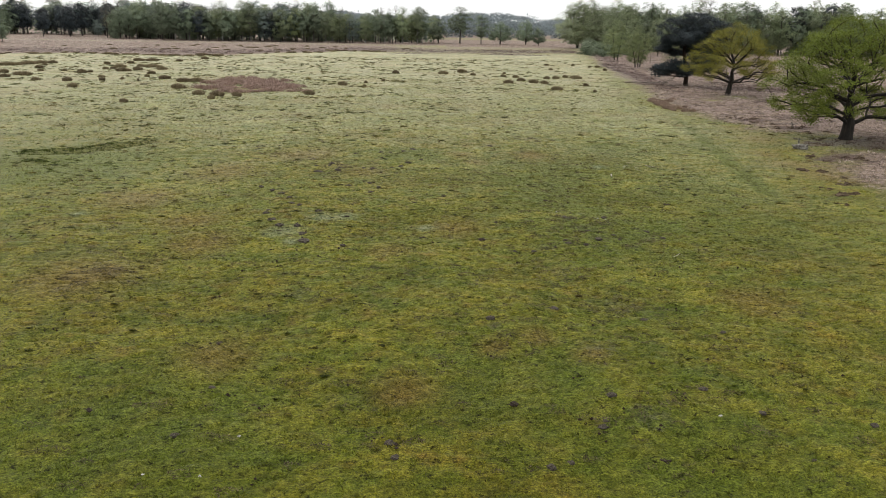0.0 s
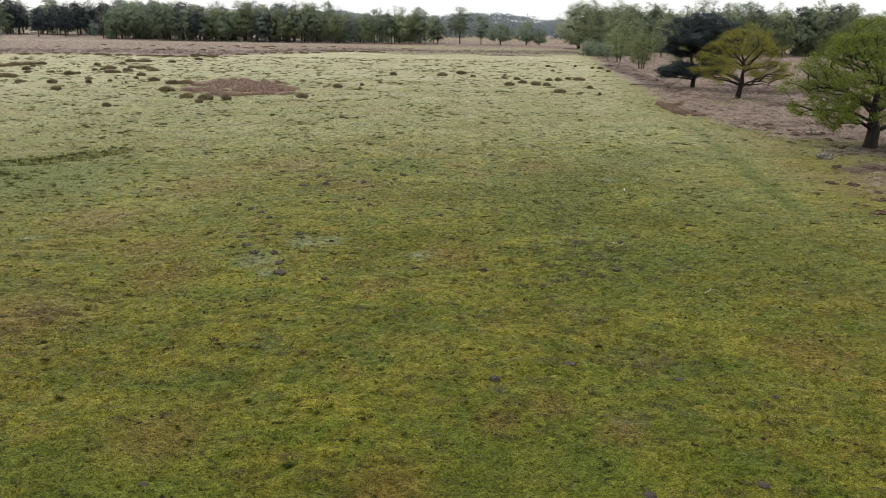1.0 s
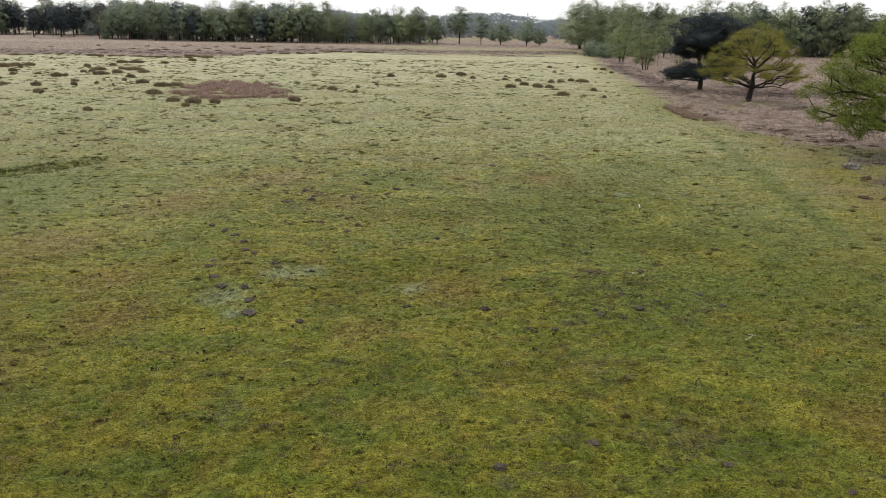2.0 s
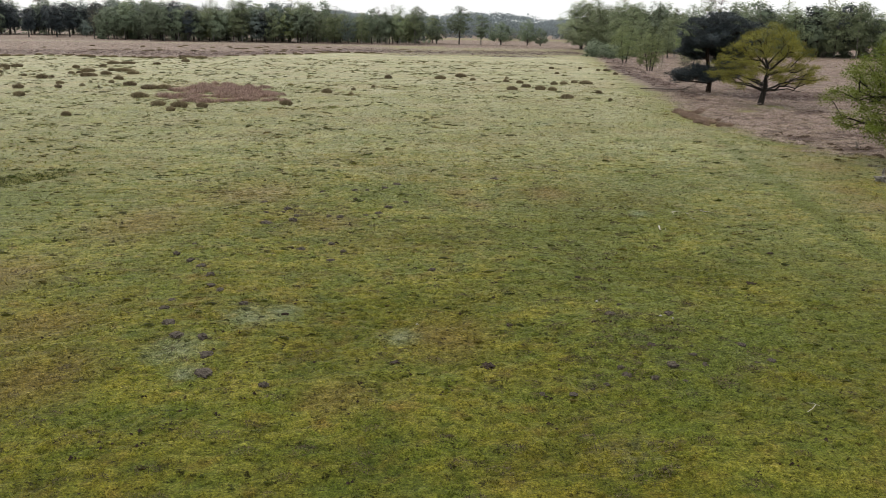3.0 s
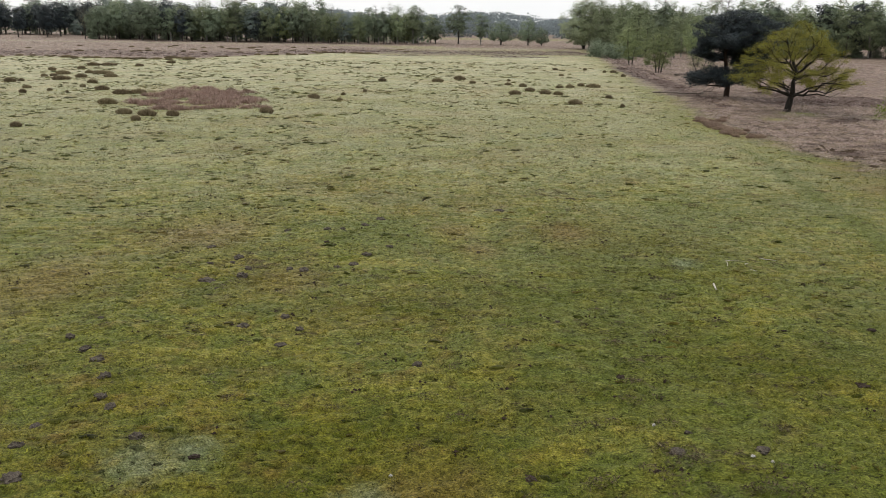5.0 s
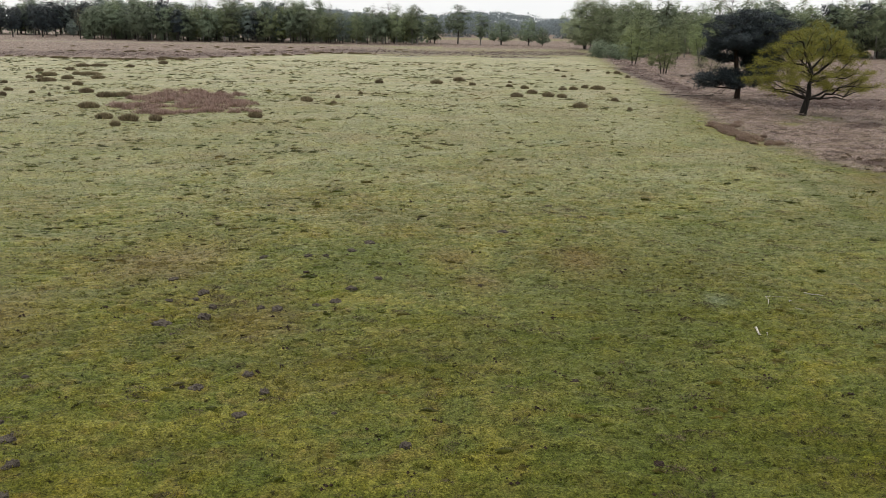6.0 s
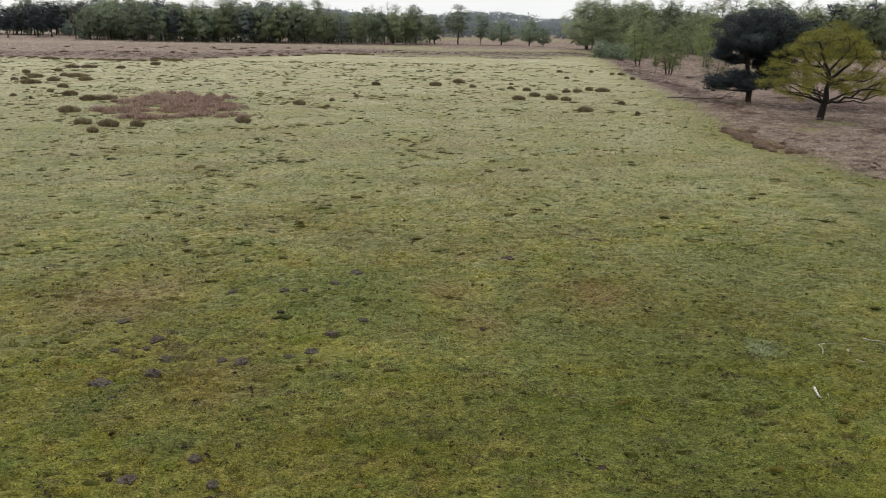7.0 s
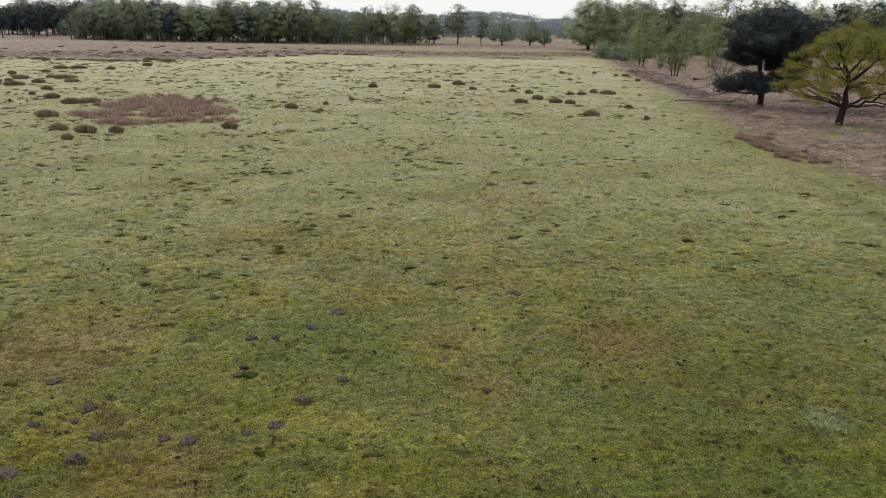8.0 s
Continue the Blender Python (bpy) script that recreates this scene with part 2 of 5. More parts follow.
# haze is put into the next three leaf colours: greyer, bluer, lighter
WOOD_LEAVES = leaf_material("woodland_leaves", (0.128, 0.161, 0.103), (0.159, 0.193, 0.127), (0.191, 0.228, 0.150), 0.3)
GREY_LEAVES = leaf_material("far_hazed_leaves", (0.120, 0.151, 0.134), (0.151, 0.185, 0.164), (0.187, 0.223, 0.199), 0.3)
HAZE_LEAVES = leaf_material("distant_hazed_leaves", (0.185, 0.215, 0.222), (0.205, 0.238, 0.246), (0.226, 0.260, 0.270), 0.2)
LIGHT_LEAVES = leaf_material("light_woodland_leaves", (0.149, 0.180, 0.096), (0.183, 0.217, 0.119), (0.223, 0.255, 0.146), 0.35)
PALE_TWIGS = leaf_material("budding_twigs", (0.1, 0.095, 0.06), (0.19, 0.18, 0.115), (0.3, 0.28, 0.18), 0.2)
# pale crown, lightened further by haze put into the colour
PALE_LEAVES = leaf_material("pale_young_leaves", (0.231, 0.272, 0.162), (0.300, 0.341, 0.215), (0.370, 0.407, 0.266), 0.42)
OAK_BARK = bark_material("oak_bark", (0.009, 0.008, 0.007), (0.034, 0.028, 0.023))
PINE_BARK = bark_material("pine_bark", (0.012, 0.009, 0.007), (0.048, 0.030, 0.022))
BIRCH_BARK = bark_material("birch_bark", (0.070, 0.062, 0.056), (0.330, 0.310, 0.285), 3.0)
WOOD_BARK = bark_material("woodland_bark", (0.022, 0.019, 0.017), (0.090, 0.080, 0.070))
BLEACHED = tint_material("bleached_wood", [(0.36, (0.15, 0.132, 0.11)), (0.58, (0.50, 0.47, 0.41))], 26, 0.75, 0.6, 0.01)
BLEACHED_LOG = tint_material("bleached_log", [(0.34, (0.031, 0.026, 0.021)), (0.60, (0.223, 0.208, 0.177))], 5, 0.85, 0.8, 0.04)
DEADWOOD = tint_material("weathered_deadwood", [(0.3, (0.08, 0.066, 0.055)), (0.7, (0.24, 0.205, 0.175))], 9, 0.85, 0.6, 0.02)
# dark low stop puts crevice shade into the soil colour
MOLE = tint_material("molehill_sand", [(0.36, (0.028, 0.022, 0.016)), (0.66, (0.122, 0.103, 0.083))], 13, 0.95, 0.9, 0.03, 0.1)
DUNG = tint_material("dung", [(0.3, (0.010, 0.005, 0.003)), (0.7, (0.040, 0.021, 0.011))], 20, 0.8, 0.9, 0.03)
PEAT = tint_material("peat", [(0.3, (0.024, 0.017, 0.011)), (0.7, (0.125, 0.088, 0.058))], 9, 0.95, 0.9, 0.04, 0.1)
STONE = tint_material("pale_stone", [(0.3, (0.22, 0.21, 0.19)), (0.7, (0.46, 0.44, 0.40))], 22, 0.8, 0.5, 0.01)


# ---- mesh helpers ----
def mesh_of(name, verts, corners, per, mat, attrs=None, smooth=False):
    """A mesh from an array of places and an array of faces with per corners each."""
    me = bpy.data.meshes.new(name)
    verts, corners = np.asarray(verts, np.float32).reshape(-1, 3), np.asarray(corners, np.int32).reshape(-1, per)
    me.vertices.add(len(verts))
    me.vertices.foreach_set("co", verts.ravel())
    me.loops.add(corners.size)
    me.loops.foreach_set("vertex_index", corners.ravel())
    me.polygons.add(len(corners))
    me.polygons.foreach_set("loop_start", np.arange(0, corners.size, per, dtype=np.int32))
    me.polygons.foreach_set("use_smooth", np.full(len(corners), smooth, dtype=bool))
    for key, values in (attrs or {}).items():
        me.attributes.new(key, "FLOAT", "POINT").data.foreach_set("value", np.asarray(values, np.float32))
    me.update(calc_edges=True)
    me.materials.append(mat)
    return me


def part(name, me, parent, label=""):
    ob = new(name, me)
    ob.parent = parent
    if label:
        ob["label"] = label
    return ob


def empty(name, m, label, category, group="", kind=""):
    ob = new(name)
    ob.empty_display_size = 0.3
    ob.matrix_basis = m
    return tagged(ob, label, category, group, kind)


# ---- the lie of the land ----
RELIEF = 0.10
WAVES = [(0.11, 0.55, 0.31, 0.3), (0.07, -0.42, 0.83, 1.9), (0.045, 1.05, 0.62, 4.0), (0.03, -1.6, 1.3, 2.2), (0.022, 2.7, 1.9, 0.7), (0.018, -2.1, 3.3, 5.1), (0.012, 4.4, -2.6, 3.3), (0.010, 3.1, 5.2, 1.2)]


def lie(x, y):
    """Height of the ground at a place: low hummocks, flatter far away."""
    x, y = np.asarray(x, float), np.asarray(y, float)
    z = np.zeros_like(x)
    for a, kx, ky, p in WAVES:
        z = z + 0.45 * a * np.sin(kx * x + ky * y + p + 0.8 * np.sin(0.31 * ky * x - 0.27 * kx * y))
    z = z * np.clip(1.6 - np.hypot(x, y - 40) / 250, 0.0, 1.0)
    # a damp hollow with a steep lip, and the ditch at its foot
    along = np.clip((x + 26.0) / 6.5, 0, 1)
    off = y - (50.2 + 6.2 * along)
    return z - 0.22 * np.exp(-(off / np.where(off > 0, 0.5, 1.5)) ** 2 - ((x + 22.8) / 3.2) ** 4)


EDGE_Y = [0, 40, 55, 65, 72, 82, 98, 109, 127, 142, 168, 205, 260, 330]
EDGE_X = [21, 22, 24, 25.2, 24.8, 23.5, 23.8, 25.7, 27.1, 28.6, 31.5, 35.5, 42, 52]
FRONT_X = [-400, -102, -88, -65, -53, -45, -35, -29, -10, 0, 10, 27, 40]
FRONT_Y = [180, 195, 205, 200, 205, 225, 234, 248, 240, 236, 240, 244, 250]
PALE = [(-4.3, 34.6, 0.75), (-5.0, 34.2, 0.85), (-6.3, 31.7, 0.95), (-0.8, 33.1, 0.6), (9.0, 48.2, 0.6), (8.7, 83.0, 1.1), (-5.7, 30.4, 0.5), (-15.4, 34.2, 0.45)]
LILAC = [(5.2, 23.5, 1.9), (4.0, 19.9, 1.2), (4.1, 27.0, 1.5), (-4.4, 24.1, 1.0), (-11.3, 26.8, 1.4), (-11.6, 23.8, 1.1), (1.4, 21.4, 0.6), (5.4, 34.5, 0.9), (5.6, 33.0, 0.8), (6.0, 31.3, 0.9), (8.1, 31.6, 0.8), (3.8, 30.0, 0.9), (4.5, 16.0, 1.0), (-6.0, 47.5, 1.0), (6.0, 60.0, 1.3)]
LING_SPOTS = [(40.5, 128.0, 2.4), (42.0, 125.0, 2.4), (45.5, 124.0, 2.6), (48.0, 121.0, 2.8), (51.0, 121.5, 2.6), (31.4, 117.0, 1.6), (30.4, 109.0, 1.4), (36.0, 95.5, 1.6), (38.5, 97.0, 1.6), (27.6, 75.5, 1.3), (29.4, 70.5, 1.6), (26.2, 54.0, 1.6), (27.0, 60.0, 1.5), (24.5, 53.0, 1.0)]
RUST = [(-8.5, 52.0, 2.4), (-12.0, 45.0, 2.6), (-14.0, 38.0, 2.4), (-10.5, 33.5, 1.6), (-4.5, 46.0, 1.4), (0.5, 33.0, 1.4), (-11.5, 25.5, 2.2), (21.6, 50.9, 2.2), (23.6, 50.0, 2.2), (21.2, 55.0, 1.6), (24.4, 69.6, 1.8), (23.4, 62.0, 2.0), (25.6, 79.0, 1.8), (22.0, 46.5, 2.4), (-0.8, 17.5, 0.9), (2.5, 20.7, 0.7), (3.8, 19.4, 0.6), (1.4, 20.0, 0.6), (1.9, 49.9, 1.0), (1.0, 52.7, 1.2), (5.5, 52.8, 1.2), (-5.5, 19.0, 1.2), (-9.0, 30.0, 1.6), (9.5, 24.0, 1.2), (-2.0, 29.0, 0.9)]
TRACK_Y, TRACK_X = [38, 46, 51, 56, 62, 69, 75, 90], [16.2, 16.9, 17.6, 18.4, 19.2, 20.3, 21.0, 22.0]
LUSH = [(8.0, 49.0, 5.0), (6.0, 40.0, 4.5), (11.0, 56.0, 4.5), (12.5, 33.0, 4.0), (3.0, 44.0, 3.5), (-21.8, 50.1, 5.0), (-20.2, 45.0, 4.0), (3.6, 49.3, 2.2), (6.0, 46.8, 1.8), (-18.8, 112.1, 4.0), (17.6, 58.0, 3.0), (13.0, 40.0, 4.0), (-6.0, 15.0, 4.0), (7.0, 32.0, 4.0), (2.0, 18.0, 3.5), (5.0, 14.0, 3.0), (-2.0, 52.0, 3.0), (7.0, 47.0, 4.0), (9.0, 33.5, 3.0), (-26.0, 48.0, 4.0)]


def spots(x, y, rows):
    z = np.zeros_like(x)
    for cx, cy, r in rows:
        z = np.maximum(z, np.exp(-((x - cx) ** 2 + ((y - cy) * 0.8) ** 2) / (r * r)))
    return z


def zones(x, y):
    """Where the turf is heath, heather, straw, lichen, lilac sand or lush; straw also carries far sheen and haze."""
    right = np.clip((x - np.interp(y, EDGE_Y, EDGE_X)) / 9.0 + 0.45, 0, 1) * (y < 600)
    left = np.clip((y - np.interp(x, FRONT_X, FRONT_Y)) / 14.0 + 0.5, 0, 1)
    left = left * np.maximum(np.interp(x, [-60, -30, -15, 40], [1.0, 0.85, 0.55, 0.5]), np.clip((y - 290) / 40, 0, 1))
    field = np.clip((y - 446) / 12, 0, 1) * np.clip((525 - y) / 10, 0, 1) * (x > -30)
    heath = np.maximum(right, left) * (1 - 0.5 * field)
    heath = heath * (1 - 0.58 * spots(x, y, [(35.0, 101.5, 3.4), (31.0, 97.0, 2.4), (41.5, 98.5, 3.0)])) * (1 - 0.9 * spots(x, y, [(29.0, 61.5, 5.0)])) * (1 - 0.45 * np.exp(-((y - 328) / 16) ** 2) * (x < 0))
    band = np.exp(-((x - np.interp(y, EDGE_Y, EDGE_X) - 4.0) / 3.5) ** 2) * np.clip((y - 90) / 30, 0, 1) * (y < 260)
    ling = np.maximum(0.62 * band, np.where(x < 42, np.exp(-((y - np.interp(x, FRONT_X, FRONT_Y) - 26) / 30) ** 2) * 0.6, 0))
    ling = np.maximum(ling, 0.75 * np.exp(-(((x - 19) / 13) ** 2 + ((y - 238) / 9) ** 2)))
    ling = np.maximum(ling, 0.62 * np.exp(-(((x + 10) / 9) ** 2 + ((y - 238) / 9) ** 2)))
    ling = np.maximum(ling, 0.5 * np.exp(-(((x - 22) / 16) ** 2 + ((y - 265) / 20) ** 2)))
    ling = np.maximum(ling, 0.95 * np.exp(-(((x - 44) / 11) ** 2 + ((y - 116) / 7) ** 2)))
    ling = np.maximum(ling, 0.6 * np.exp(-(((x - 33) / 5) ** 2 + ((y - 78) / 4) ** 2)))
    # heather by the oak; shade under its crown is put in here too
    ling = np.maximum(ling, 0.85 * np.exp(-(((x - 31.5) / 6) ** 2 + ((y - 61) / 5) ** 2)))
    ling = np.maximum(ling, 0.95 * np.exp(-((x - np.interp(y, [128, 142, 158, 192], [33.0, 32.8, 33.2, 35.2])) / 2.2) ** 2) * np.clip((y - 126) / 8, 0, 1) * np.clip((196 - y) / 8, 0, 1))
    ling = np.maximum(ling, 0.95 * spots(x, y, LING_SPOTS))
    # rises with distance: real straw, plus painted sheen and haze of far turf
    straw = np.interp(y, [12, 34, 45, 60, 80, 120, 220, 420, 700], [0.02, 0.07, 0.15, 0.26, 0.42, 0.66, 0.85, 0.9, 0.8]) * (1 - heath) * (1 - 0.6 * field)
    track = np.exp(-((x - np.interp(y, TRACK_Y, TRACK_X)) / 0.5) ** 2) * np.clip((y - 38) / 4, 0, 1) * np.clip((86 - y) / 22, 0, 1)
    lush = np.maximum(np.maximum(spots(x, y, LUSH) * 0.75 + 0.4 * spots(x, y, [(-22.0, 47.5, 6.0)]), 1.55 * track), 0.3 * field)
    lush = np.maximum(lush, 0.6 * np.exp(-(((x - 38) / 7) ** 2 + ((y - 262) / 40) ** 2)))
    return {"heath": heath, "ling": ling, "straw": straw, "lush": lush, "lilac": 0.47 * spots(x, y, LILAC), "pale": 0.75 * spots(x, y, PALE), "rust": 0.8 * spots(x, y, RUST)}


def spaced(lo, hi, step, grow, reach, far_lo, far_hi):
    """Lines of the ground's grid: even steps from lo to hi, widening beyond, faster past reach."""
    up, p, st = [], hi, step
    while p < far_hi:
        up.append(p)
        st *= grow if p < reach else 1.14
        p += st
    down, p, st = [], lo - step, step
    while p > far_lo:
        down.append(p)
        st *= grow if p > -reach else 1.14
        p -= st
    return np.array(down[::-1] + list(np.arange(lo, hi, step)) + up)


def clods(x, y):
    """Small relief of the mossy turf: hummocks, clods and tufts, about -1 to 1."""
    out = np.empty(len(x))
    for i, (a, b) in enumerate(zip(x.tolist(), y.tolist())):
        n1 = noise.noise((a * 1.5, b * 1.9, 0.0))
        n2 = noise.noise((a * 3.7, b * 4.6, 7.0))
        n3 = noise.noise((a * 8.5, b * 9.5, 3.0))
        out[i] = 0.35 * n1 + 0.6 * n2 + 0.9 * (0.35 - abs(n3))
    return out


gx = spaced(-9.5, 10.5, 0.125, 1.045, 200, -4200, 4200)
gy = spaced(12, 62, 0.13, 1.04, 420, -900, 4300)
GX, GY = np.meshgrid(gx, gy)
FX, FY = GX.ravel(), GY.ravel()
index = np.arange(len(FX)).reshape(GX.shape)
quads = np.stack([index[:-1, :-1], index[:-1, 1:], index[1:, 1:], index[1:, :-1]], -1).reshape(-1, 4)
def rest(x, y):
    """Height of the turf's surface under a small thing."""
    z = float(lie(x, y))
    return z + RELIEF * float(clods(np.array([x]), np.array([y]))[0]) if abs(x) < 13 and y < 68 else z


coarse = np.maximum(*np.meshgrid(np.gradient(gx), np.gradient(gy))).ravel()
near = (FX > -60) & (FX < 60) & (FY > 8) & (FY < 140)
relief = np.zeros(len(FX))
relief[near] = clods(FX[near], FY[near])
relief = relief * np.clip(1.7 - coarse / 0.5, 0.0, 1.0)
ground_zones = zones(FX, FY)
# relief height as 0 to 1, which drives the hollow shade in the colour
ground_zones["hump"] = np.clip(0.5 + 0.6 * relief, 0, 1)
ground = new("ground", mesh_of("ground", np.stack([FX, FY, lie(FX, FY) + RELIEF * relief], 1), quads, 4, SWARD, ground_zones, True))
tagged(ground, "open grazed meadow of moss and short grass with heath edges", "meadow", kind="structure")


# ---- blades ----
rng = np.random.default_rng(5)


def blade_arrays(px_, py_, pz_, length, width, lean, r, least=0.3, turn=None):
    """One thin triangle a blade, rooted at the places given."""
    k = len(px_)
    turn = r.uniform(0, 2 * np.pi, k) if turn is None else turn
    side = r.uniform(0, 2 * np.pi, k)
    tilt = lean * r.uniform(least, 1.0, k)
    up = length * np.cos(tilt)
    out = length * np.sin(tilt)
    wx, wy = np.cos(side) * width / 2, np.sin(side) * width / 2
    v = np.empty((k, 3, 3))
    v[:, 0] = np.stack([px_ - wx, py_ - wy, pz_], 1)
    v[:, 1] = np.stack([px_ + wx, py_ + wy, pz_], 1)
    v[:, 2] = np.stack([px_ + out * np.cos(turn), py_ + out * np.sin(turn), pz_ + up], 1)
    return v.reshape(-1, 3)


def blade_mesh(name, v, mat, attrs=None):
    return mesh_of(name, v, np.arange(len(v)), 3, mat, attrs)


def noise_at(x, y):
    return np.array([noise.noise((a, b, 2.0)) for a, b in zip(x.tolist(), y.tolist())])


def near_by(x, y):
    """How close the way over the meadow comes to a place."""
    return np.maximum.reduce([np.full_like(x, 14.0), np.abs(x - 0.6) / 0.53, y - 32.3])


def scatter(count, x0, x1, y0, y1, r):
    x, y = r.uniform(x0, x1, count), r.uniform(y0, y1, count)
    keep = (np.abs(x - 0.5) < 0.58 * y + 2) & (r.random(count) < (14.0 / near_by(x, y)) ** 2)
    return x[keep], y[keep]


# short grass and moss shoots in small bunches
tx, ty = scatter(1300000, -45, 48, 11.5, 130, rng)
relief = clods(tx, ty)
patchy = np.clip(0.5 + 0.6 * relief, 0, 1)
grow = (near_by(tx, ty) / 14.0) ** 0.5 * (0.5 + 0.7 * patchy * rng.uniform(0.6, 1.2, len(tx)))
PER = 4
bx = np.repeat(tx, PER) + rng.normal(0, 0.03, len(tx) * PER) * np.repeat(grow, PER)
by = np.repeat(ty, PER) + rng.normal(0, 0.03, len(tx) * PER) * np.repeat(grow, PER)
bl = np.repeat(grow, PER) * rng.uniform(0.035, 0.085, len(bx))
v = blade_arrays(bx, by, lie(bx, by) - 0.008 + RELIEF * np.repeat(relief * np.clip(1.7 - 0.0055 * near_by(tx, ty), 0, 1), PER), bl, 0.013 * np.repeat(grow, PER) + 0.005, 1.25, rng)
za = zones(tx, ty)
za["tone"] = np.clip(0.43 + rng.normal(0, 0.24, len(tx)), 0, 1)
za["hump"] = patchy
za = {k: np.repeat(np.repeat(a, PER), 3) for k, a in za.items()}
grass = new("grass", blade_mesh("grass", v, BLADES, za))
tagged(grass, "short grazed olive-green grass and moss covering the meadow", "grass", kind="stuff")

# low tussocks, darker than the rest, all over the meadow
ux, uy = scatter(20000, -62, 40, 12, 215, rng)
size = (near_by(ux, uy) / 14.0) ** 0.4 * rng.uniform(0.6, 1.5, len(ux))
keep = zones(ux, uy)["heath"] < 0.4
ux, uy, size = ux[keep], uy[keep], size[keep]
PT = 20
wide = np.repeat(size, PT)
bx = np.repeat(ux, PT) + rng.normal(0, 0.095, len(wide)) * wide
by = np.repeat(uy, PT) + rng.normal(0, 0.045, len(wide)) * wide
bz = lie(bx, by) + RELIEF * np.repeat(clods(ux, uy) * (uy < 65), PT) - 0.01
v = blade_arrays(bx, by, bz, rng.uniform(0.03, 0.06, len(bx)) * (0.6 + 0.4 * wide), 0.022 * wide + 0.004, 1.3, rng, 0.4)
za = zones(ux, uy)
za["straw"] = za["straw"] * 0.25
za["tone"] = rng.uniform(0.08, 0.26, len(ux))
# low tone and hump values darken the whole tuft
za["hump"] = rng.uniform(0.1, 0.35, len(ux))
tufts = new("grass_tufts", blade_mesh("grass_tufts", v, BLADES, {k: np.repeat(np.repeat(a, PT), 3) for k, a in za.items()}))
tagged(tufts, "scattered low darker tussocks in the short turf", "grass tuft", kind="stuff")

# cushions of moss and matted grass: low domes of short blades
cx_, cy_ = rng.uniform(-90, 40, 90000), rng.uniform(15, 205, 90000)
lump = noise_at(cx_ * 0.23, cy_ * 0.19)
keep = (np.abs(cx_ - 0.5) < 0.58 * cy_ + 2) & (rng.random(len(cx_)) < np.interp(cy_, [16, 40, 90, 205], [0.75, 0.6, 0.42, 0.25]) * np.interp(cx_ - 0.1 * cy_, [-25, -8, 6], [1.0, 0.8, 0.4])) & (lump > rng.uniform(-0.3, 0.5, len(cx_)))
keep &= zones(cx_, cy_)["heath"] < 0.4
cx_, cy_ = cx_[keep][:6400], cy_[keep][:6400]
size = rng.lognormal(-1.78, 0.45, len(cx_)) * np.interp(cy_, [14, 30, 60, 110, 200], [0.6, 0.85, 1.15, 1.5, 2.0])
PC = 40
wide = np.repeat(size, PC)
fan, off = rng.uniform(0, 2 * np.pi, len(wide)), np.sqrt(rng.random(len(wide))) * rng.uniform(0.75, 1.2, len(wide))
bx = np.repeat(cx_, PC) + wide * off * np.cos(fan)
by = np.repeat(cy_, PC) + 0.55 * wide * off * np.sin(fan)
bz = lie(bx, by) + RELIEF * np.repeat(clods(cx_, cy_) * (cy_ < 68), PC) + 0.26 * wide * (1 - off * off).clip(0, 1) - 0.01
v = blade_arrays(bx, by, bz, (0.03 + 0.10 * wide) * rng.uniform(0.6, 1.3, len(bx)), 0.008 + 0.075 * wide, 1.35, rng, 0.6)
za = zones(cx_, cy_)
za["straw"] = za["straw"] * 0.6
# tussock shade put into the colour: low hump and tone darken every cushion
za["hump"] = rng.uniform(0.0, 0.2, len(cx_))
za["tone"] = rng.uniform(0.05, 0.17, len(cx_))
za["rust"] = np.maximum(za["rust"], 0.6 * (rng.random(len(cx_)) < 0.3))
SEG = 7
around = np.arange(SEG) * 2 * np.pi / SEG
heart = np.concatenate([np.stack([q * np.cos(around), 0.55 * q * np.sin(around), np.full(SEG, h)], 1) for q, h in ((1.0, -0.06), (0.6, 0.15))] + [np.array([(0, 0, 0.21)])])
core = heart[None] * (0.8 * np.minimum(size, np.interp(cy_, [20, 50, 110], [0.14, 0.30, 0.8])))[:, None, None] * rng.uniform(0.5, 1.4, (len(size), len(heart), 1))
core = core + np.stack([cx_, cy_, lie(cx_, cy_) + RELIEF * clods(cx_, cy_) * (cy_ < 68)], 1)[:, None, :]
ring = [(i, (i + 1) % SEG, SEG + (i + 1) % SEG) for i in range(SEG)] + [(i, SEG + (i + 1) % SEG, SEG + i) for i in range(SEG)] + [(SEG + i, SEG + (i + 1) % SEG, 2 * SEG) for i in range(SEG)]
faces = (np.arange(len(size)) * len(heart))[:, None, None] + np.array(ring)[None]
tagged(new("moss_mounds", mesh_of("moss_mounds", core, faces, 3, BLADES, {k: np.repeat(a, len(heart)) for k, a in za.items()}, True)), "low dark mounds of moss under matted grass", "moss mound", kind="stuff")
cushions = new("moss_cushions", blade_mesh("moss_cushions", v, BLADES, {k: np.repeat(np.repeat(a, PC), 3) for k, a in za.items()}))
tagged(cushions, "low dark cushions of moss and matted grass in the turf", "moss cushion", kind="stuff")

# dead brown tussocks trodden into the turf
dx, dy = scatter(2900, -30, 34, 12.5, 85, rng)
cluster = rng.integers(0, len(LILAC), 260)
dx = np.concatenate([dx, np.array(LILAC)[cluster, 0] + rng.normal(0, 1.1, 260)])
dy = np.concatenate([dy, np.array(LILAC)[cluster, 1] + rng.normal(0, 1.1, 260)])
size = rng.uniform(0.6, 1.7, len(dx)) * (1 + 0.006 * dy)
PD = 80
wide = np.repeat(size, PD)
fan, off = rng.uniform(0, 2 * np.pi, len(wide)), np.sqrt(rng.random(len(wide)))
bx = np.repeat(dx, PD) + 0.17 * off * np.cos(fan) * wide
